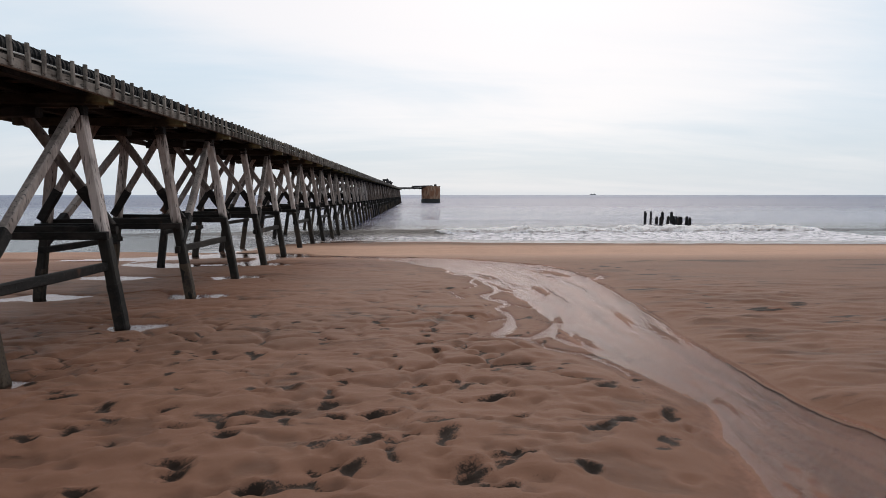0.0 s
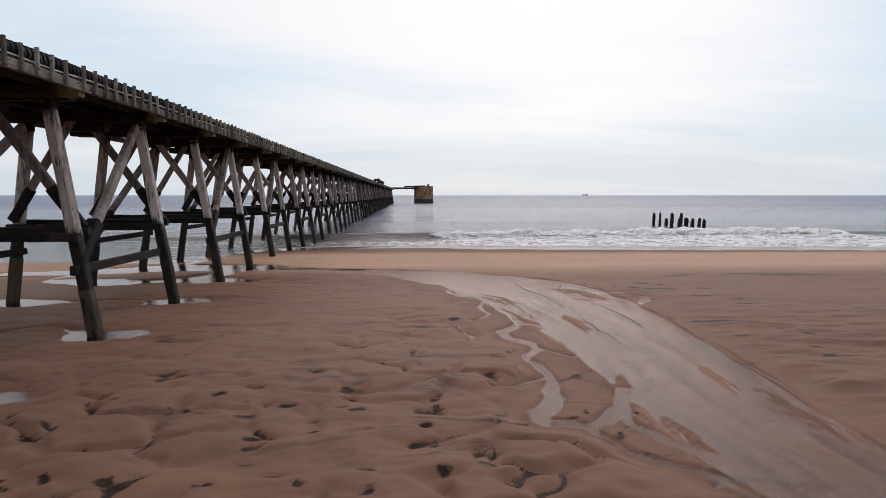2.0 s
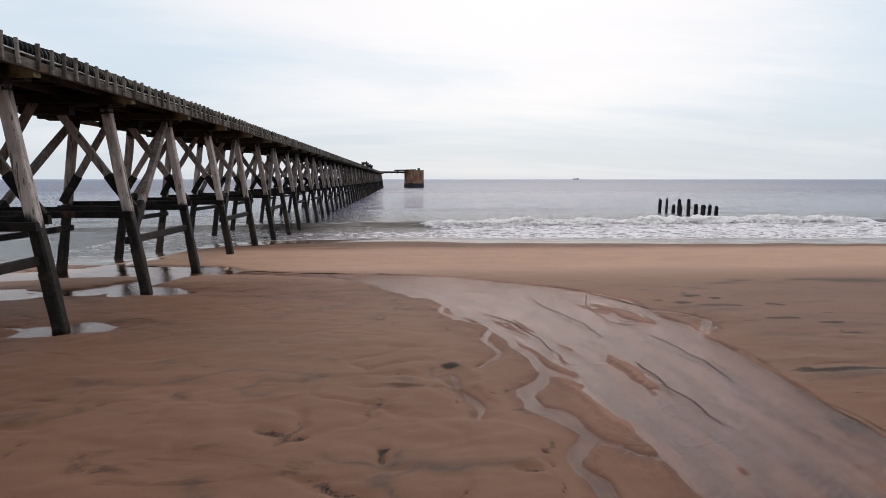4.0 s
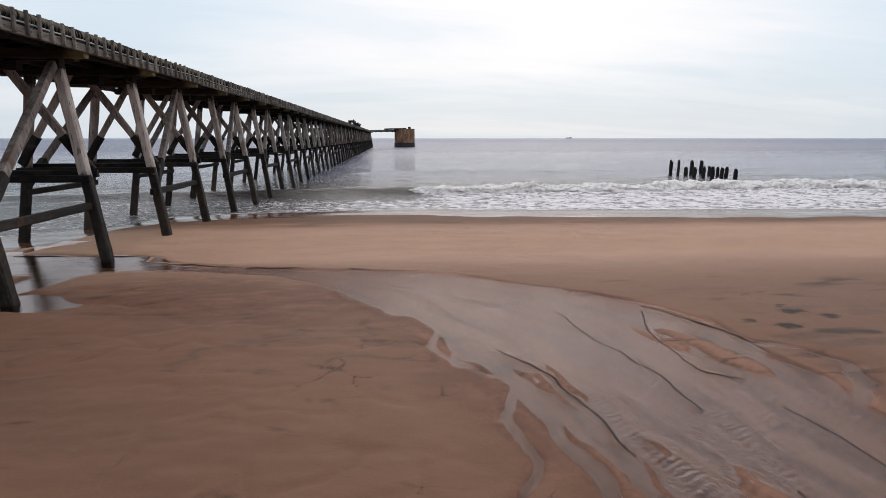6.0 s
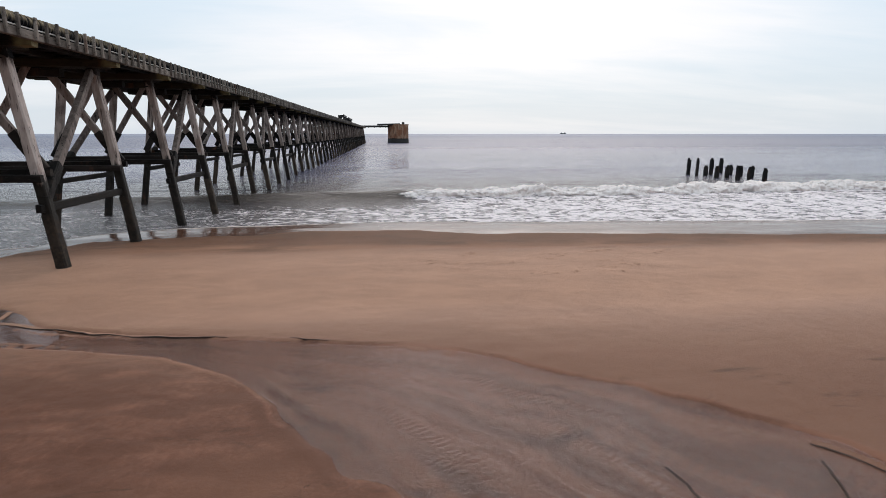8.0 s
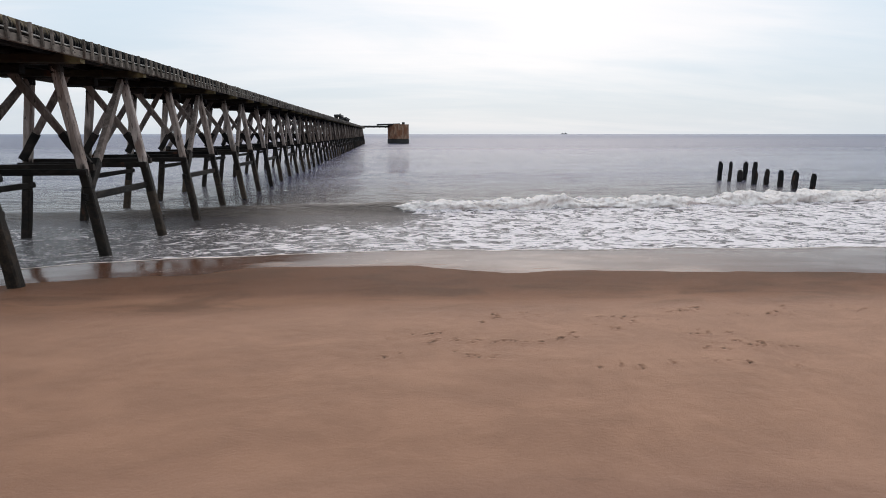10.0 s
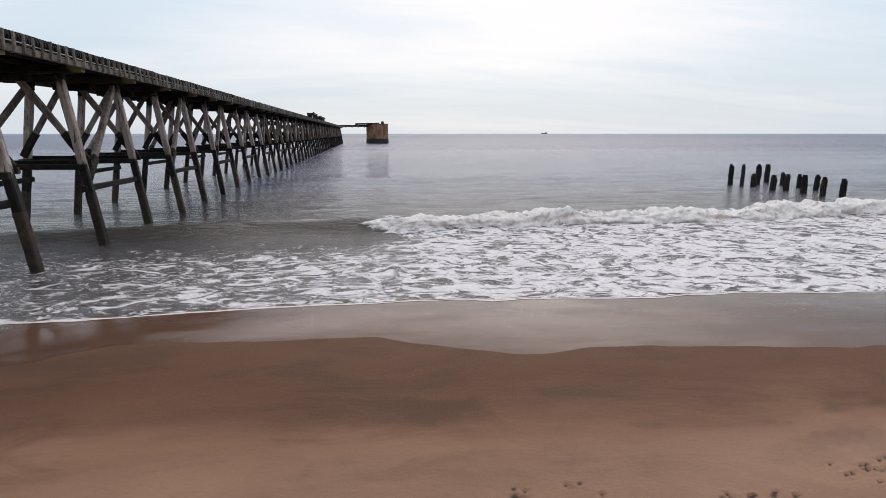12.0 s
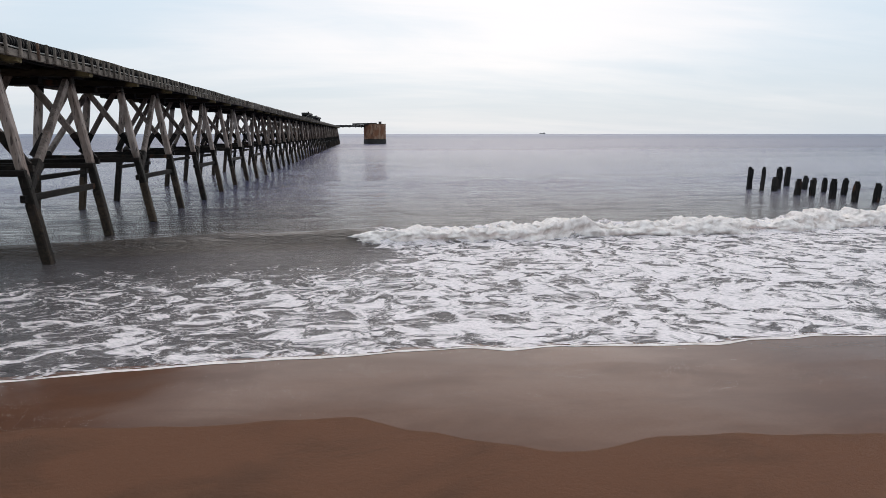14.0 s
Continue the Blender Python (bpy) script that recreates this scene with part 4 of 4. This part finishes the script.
def crest_shape(x, v):
    grow = np.clip((x - 0.4) / 4.0, 0, 1) ** 0.8
    a = v * math.pi
    lump = 1 + 0.30 * fbm(x, v * 3, 0.7, 0.6, 201, 5)
    tall = (0.03 + 0.32 * grow) * lump * (0.85 + 0.30 * fbm(x, x * 0, 1.7, 1.0, 211, 4))
    y = crest_line(x) - 0.2 - (0.12 + 0.62 * grow) * np.cos(a) * lump + 0.10 * grow * fbm(x, v * 5, 0.22, 0.3, 225, 3)
    z = SEA_LEVEL - 0.05 + (0.10 + tall) * np.sin(a) ** 0.7 + 0.06 * grow * fbm(x, v * 4, 0.16, 0.35, 221, 4) * np.sin(a)
    return y, z


lip = roll("foam_edge", -13, 33, 0.03, 7, edge_shape, FROTH)
tagged(lip, "thin white line of froth at the water's edge", "foam", kind="stuff")
bub = bmesh.new()
rb = np.random.RandomState(77)
bx = rb.uniform(-4, 12, (1, 14000))
by = edge_line(bx) + rb.uniform(-1.7, -0.15, bx.shape)
bz = film_height(bx, by)
chosen = fbm(bx, by, 0.9, 0.45, 251, 3) > rb.uniform(0.05, 0.9, bx.shape)
for x, y, z, size in zip(bx[chosen], by[chosen], bz[chosen], rb.uniform(0.0015, 0.0042, bx.shape)[chosen]):
    ring = [bub.verts.new((x + size * math.cos(a * math.pi / 3), y + size * math.sin(a * math.pi / 3), z)) for a in range(6)]
    tip = bub.verts.new((x, y, z + size * 0.6))
    for a in range(6):
        bub.faces.new((ring[a], ring[(a + 1) % 6], tip))
bubbles = new("foam_bubbles", mesh_of("foam_bubbles", bub, FROTH, True))
tagged(bubbles, "scattered white bubbles on the film of water", "foam", kind="stuff")
surf = roll("breaker", 0.42, 33, 0.04, 30, crest_shape, FROTH)
tagged(surf, "low white breaker tumbling along the shore", "wave", kind="stuff")

# ---------------------------------------------------------------- the pier
pier = tagged(new("pier"), "long weathered timber trestle pier standing on the beach", "pier")
PIER_END = BENT0 + BAY * (BENTS - 4)
FIRST = -4


def bent_parts(seed, pile=WOOD_PILE):
    """The timbers of one trestle, about its own line; the near side is to the right."""
    r = random.Random(seed)
    out = []

    def add(name, p, q, w, h, mat, up=(0, 1, 0), cuts=3, wear=0.010):
        out.append((name, mesh_of(name, timber(p, q, w, h, up, wear, r, cuts), mat)))

    mid = -8.065
    for s, base in ((1, PILE_NEAR), (-1, PILE_FAR)):
        j = r.uniform(-0.04, 0.04)
        slope = -0.148 * s
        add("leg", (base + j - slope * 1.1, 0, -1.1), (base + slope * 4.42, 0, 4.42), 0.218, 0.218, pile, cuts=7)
        if s > 0:
            add("apex_block", (mid - 0.5, 0, 4.30), (mid + 0.62, 0, 4.30), 0.24, 0.2, WOOD_DARK, up=(0, 0, 1))
        # encrusted foot
        foot = r.uniform(0.7, 1.2)
        add("leg_foot", (base + j - slope * 1.0, 0, -1.0), (base + j * 0.7 + slope * foot, 0, foot), 0.232, 0.232, WOOD_FOOT, cuts=9, wear=0.006)
        # diagonal from the middle of the cap out to the pile
        f = 0.26 * s
        a, b = Vector((mid + 0.05 * s, f * 0.69, 4.55)), Vector((base + slope * 2.2, f * 0.69, 2.15))
        add("brace", a, b, 0.175, 0.11, WOOD_BRACE)
        add("brace_shoe", a.lerp(b, 0.73), b + (b - a) * 0.05, 0.215, 0.14, WOOD_DARK)
        add("head_strap", (base + slope * 4.22, 0, 4.22), (base + slope * 4.44, 0, 4.44), 0.234, 0.234, WOOD_DARK, cuts=3)
        end = -5.95 if s > 0 else -6.35
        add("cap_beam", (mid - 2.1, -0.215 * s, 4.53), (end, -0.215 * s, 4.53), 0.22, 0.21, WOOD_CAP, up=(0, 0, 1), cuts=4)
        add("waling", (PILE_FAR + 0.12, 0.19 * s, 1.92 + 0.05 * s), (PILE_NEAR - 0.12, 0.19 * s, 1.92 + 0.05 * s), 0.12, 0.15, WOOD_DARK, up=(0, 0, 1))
    return out


def bay_parts(seed):
    """The long braces of every second bay."""
    r = random.Random(seed)
    out = []
    for base, s in ((PILE_NEAR, 1), (PILE_FAR, -1)):
        slope = -0.148 * s

        def at(z, off=0.0):
            return base + slope * z + off * s

        a, b = Vector((at(4.3), BAY - 0.18, 4.3)), Vector((at(1.55), 0.12, 1.55))
        out.append(("long_brace", mesh_of("long_brace", timber(a, b, 0.18, 0.155, (1, 0, 0), 0.01, r), WOOD_BRACE)))
        out.append(("brace_shoe", mesh_of("brace_shoe", timber(a.lerp(b, 0.80), b + (b - a) * 0.05, 0.225, 0.2, (1, 0, 0), 0.01, r), WOOD_DARK)))
        out.append(("long_beam", mesh_of("long_beam", timber((at(1.25, -0.05), -0.25, 1.25), (at(1.25, -0.05), BAY + 0.25, 1.25), 0.12, 0.17, (0, 0, 1), 0.01, r), WOOD_DARK)))
    return out


BENT_SETS = [bent_parts(s) for s in (1, 2, 3, 4)]
SEA_SETS = [bent_parts(s, WOOD_FAR) for s in (5, 6, 7)]
BAY_SETS = [bay_parts(s) for s in (11, 12, 13)]
rng = random.Random(8)
for k in range(FIRST, BENTS - 3):
    for name, me in rng.choice(BENT_SETS if k < 18 else SEA_SETS):
        placed(name, me, pier, (0, BENT0 + BAY * k, 0))
    if k % 2 == 1 and k < BENTS - 4:
        for name, me in rng.choice(BAY_SETS):
            placed(name, me, pier, (0, BENT0 + BAY * k, 0))

START = BENT0 + BAY * FIRST - 1.0
# deck: stringers, boards, edge beams
r = random.Random(21)
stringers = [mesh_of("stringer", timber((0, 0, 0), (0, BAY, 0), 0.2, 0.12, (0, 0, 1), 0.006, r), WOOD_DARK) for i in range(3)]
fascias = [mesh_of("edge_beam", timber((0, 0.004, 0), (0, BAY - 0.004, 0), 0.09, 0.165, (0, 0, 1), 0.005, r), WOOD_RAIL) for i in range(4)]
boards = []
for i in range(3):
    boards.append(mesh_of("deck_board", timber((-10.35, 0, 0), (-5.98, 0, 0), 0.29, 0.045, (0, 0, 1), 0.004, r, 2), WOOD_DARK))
for k in range(FIRST, BENTS - 4):
    y = BENT0 + BAY * k
    for x in (-6.6, -7.55, -8.6, -9.55):
        placed("stringer", r.choice(stringers), pier, (x, y, 4.66))
    for x in (-5.92, -10.30):
        placed("edge_beam", r.choice(fascias), pier, (x, y, 4.603 + r.uniform(-0.008, 0.008)))
    for i in range(6 if k < 21 else 0):
        placed("deck_board", r.choice(boards), pier, (0, y + 0.305 + 0.61 * i, 4.745 + r.uniform(-0.004, 0.004)))
rest = bmesh.new()
y = BENT0 + BAY * 21 + 0.2
while y < PIER_END:
    box(rest, (-10.35, y, 4.72), (-5.98, y + 0.55, 4.767))
    y += 0.61
tagged(part("deck_boards", rest, WOOD_DARK, pier), kind="stuff")
# added sheet that stops light coming through the gaps between boards
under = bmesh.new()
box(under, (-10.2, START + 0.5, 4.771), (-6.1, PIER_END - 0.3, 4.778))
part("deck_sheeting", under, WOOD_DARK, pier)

# guard posts along the edge
posts = [mesh_of("post", timber((0, 0, -0.185), (0, 0, 0.215 + 0.012 * i), 0.054, 0.060, (0, 1, 0), 0.005, r, 2), WOOD_RAIL) for i in range(3)]
far_posts = bmesh.new()
count = 0
for k in range(FIRST, BENTS - 4):
    for i in range(9):
        y = BENT0 + BAY * k - 0.32 + 0.388 * i
        count += 1
        if count <= 300:
            ob = placed("post", r.choice(posts), pier, (-5.84, y, 4.72))
            ob.rotation_euler = (r.gauss(0, 0.015), r.gauss(0, 0.02), 0)
        else:
            box(far_posts, (-5.87, y - 0.03, 4.54), (-5.80, y + 0.03, 4.94))
tagged(part("far_posts", far_posts, WOOD_RAIL, pier), kind="stuff")


def sweep(name, ys, ring, mat, parent):
    """A tube along the pier: ring(y) gives centre x, z and radius."""
    bm = bmesh.new()
    seg, last = 14, None
    for y in ys:
        cx, cz, rad = ring(y)
        cur = [bm.verts.new((cx + rad * math.cos(2 * math.pi * i / seg), y, cz + rad * math.sin(2 * math.pi * i / seg))) for i in range(seg)]
        if last:
            for i in range(seg):
                bm.faces.new((last[i], last[(i + 1) % seg], cur[(i + 1) % seg], cur[i]))
        last = cur
    bmesh.ops.recalc_face_normals(bm, faces=bm.faces)
    return part(name, bm, mat, parent)


hose = tagged(new("pipeline"), "black ribbed hose laid along the pier deck behind the posts", "pipe")


def hose_ring(y):
    wave = 0.008 * math.sin(y * 0.9) + 0.006 * math.sin(y * 2.3 + 1)
    rib = 0.020 * max(0.0, math.sin(y * 2 * math.pi / 0.13)) ** 0.5
    return -6.27 + wave, 4.925 + 0.5 * wave, 0.128 + rib


sweep("hose", [START + 0.0325 * i for i in range(int(70 / 0.0325))], hose_ring, HOSE, hose)
sweep("hose", [START + 70 + 0.3 * i for i in range(int((PIER_END - START - 70) / 0.3))], lambda y: (-6.29, 4.922, 0.138), HOSE, hose)
conduit = tagged(new("conduit"), "thin pale conduit running behind the guard posts", "conduit")
sweep("tube", [START + 0.61 * i for i in range(int((PIER_END - START) / 0.61))], lambda y: (-5.905 + 0.008 * math.sin(y * 1.7), 4.748 + 0.014 * math.sin(y * 0.8) + 0.01 * math.sin(y * 2.9), 0.014), CABLE, conduit)

# wreckage standing on the deck
for y0, y1, top in ((130.0, 136.0, 5.66), (142.0, 153.0, 5.54)):
    wreck = tagged(new("conveyor_wreck"), "dark broken steel conveyor frame standing on the pier deck", "wreck", "conveyor wrecks on the pier")
    bm = bmesh.new()
    box(bm, (-6.75, y0, top - 0.25), (-5.75, y1, top))
    part("belt_frame", bm, STEEL_DARK, wreck)
    for i in range(5):
        y = y0 + (y1 - y0) * (0.05 + 0.22 * i)
        part("leg", timber((-5.95, y, 4.765), (-5.95, y, top + rng.uniform(-0.2, 0.2)), 0.18, 0.18, (0, 1, 0), 0.01, rng, 2), STEEL_DARK, wreck)
        part("leg", timber((-6.65, y, 4.775), (-6.65, y, top - 0.2), 0.18, 0.18, (0, 1, 0), 0.01, rng, 2), STEEL_DARK, wreck)

# ---------------------------------------------------------------- the caisson at the pier's end
TX, TY, TR = 4.85, 236.0, 3.45
tower = tagged(new("caisson_tower"), "rusty round steel caisson standing in the sea beyond the pier", "tower")


def drum(z0, z1, r0, r1, mat, name, seg=40, smooth=True):
    bm = bmesh.new()
    bmesh.ops.create_cone(bm, cap_ends=True, segments=seg, radius1=r0, radius2=r1, depth=z1 - z0, matrix=Matrix.Translation((TX, TY, (z0 + z1) / 2)))
    return part(name, bm, mat, tower)


drum(-3.0, 5.6, TR, TR, RUST, "shell")
drum(5.6, 5.8, TR + 0.12, TR + 0.12, RUST, "rim")
drum(-3.0, 0.95, TR + 0.1, TR + 0.1, STEEL_DARK, "footing")
bm = bmesh.new()
box(bm, (TX + 1.2, TY - 1.8, 5.8), (TX + 2.1, TY - 0.8, 6.5))
part("bollard", bm, STEEL_DARK, tower)
bridge = tagged(new("footbridge"), "dark steel footbridge between the pier's end and the caisson", "bridge")
part("deck", timber((-7.2, PIER_END - 0.5, 5.05), (TX - 2.6, TY - 0.5, 5.1), 1.6, 0.6, (0, 0, 1), 0.01, rng), STEEL_DARK, bridge)
part("upper_deck", timber((-1.9, TY - 3, 5.66), (TX + 0.4, TY - 1.6, 5.86), 2.2, 0.5, (0, 0, 1), 0.01, rng), STEEL_DARK, bridge)
for i in range(4):
    f = 0.15 + 0.22 * i
    part("hanger", timber((-6.2 + 8.6 * f, PIER_END + 2 * f, 4.6), (-6.2 + 8.6 * f, PIER_END + 2 * f, 4.9), 0.3, 0.3, (0, 1, 0), 0.01, rng), STEEL_DARK, bridge)

# ---------------------------------------------------------------- stumps in the shallows
# east and west row: place, top, width, lean
STUMPS = [(23.86, 76.37, 0.93, 0.22, 0.05), (24.19, 75.67, 0.96, 0.17, 0.04), (25.68, 76.36, 0.92, 0.25, 0.06), (27.24, 77.7, 0.84, 0.26, 0.04),
          (26.96, 75.83, 0.44, 0.22, 0.05), (26.67, 74.03, 0.46, 0.21, 0.05), (26.45, 72.39, 0.55, 0.22, 0.08), (24.64, 75.23, 0.43, 0.25, 0.03),
          (23.93, 72.52, 0.53, 0.25, 0.05), (24.51, 72.24, 0.6, 0.22, 0.07), (24.46, 70.8, 0.65, 0.24, 0.02), (24.24, 69.24, 0.65, 0.22, 0.09), (25.21, 69.08, 0.57, 0.22, 0.08)]
for i, (x, y, top, w, lean) in enumerate(STUMPS):
    r = random.Random(300 + i)
    bm = timber((x, y, -1.3), (x + lean, y, top - 0.12), w, w, (0, 1, 0), 0.022, r, 8)
    other = timber((x + lean + w * r.uniform(-0.18, 0.18), y + 0.01, top - 0.45), (x + lean * 1.1 + w * r.uniform(-0.15, 0.15), y + 0.01, top), w * r.uniform(0.5, 0.72), w * 0.7, (0, 1, 0), 0.02, r, 4)
    shard = bpy.data.meshes.new("shard")
    other.to_mesh(shard)
    other.free()
    bm.from_mesh(shard)
    bpy.data.meshes.remove(shard)
    stump = new("timber_stump", mesh_of("timber_stump", bm, WOOD_STUMP))
    tagged(stump, "black weathered timber stump standing in the shallow sea", "stump", "stumps in the sea")

# ---------------------------------------------------------------- a ship on the horizon
ship = tagged(new("cargo_ship"), "small grey cargo ship far off on the horizon", "ship")
D = 4000.0
sxp, syp = D * math.sin(radians(16.54)), D * math.cos(radians(16.54))
bm = bmesh.new()
box(bm, (sxp - 19, syp - 4, -0.6), (sxp + 19, syp + 4, 4.5))
part("hull", bm, HULL, ship)
bm = bmesh.new()
box(bm, (sxp + 7, syp - 3, 4.5), (sxp + 15, syp + 3, 9.0))
part("bridge_house", bm, HULL, ship)
bm = bmesh.new()
box(bm, (sxp - 11, syp - 1, 4.5), (sxp - 9, syp + 1, 9.5))
part("mast", bm, HULL, ship)
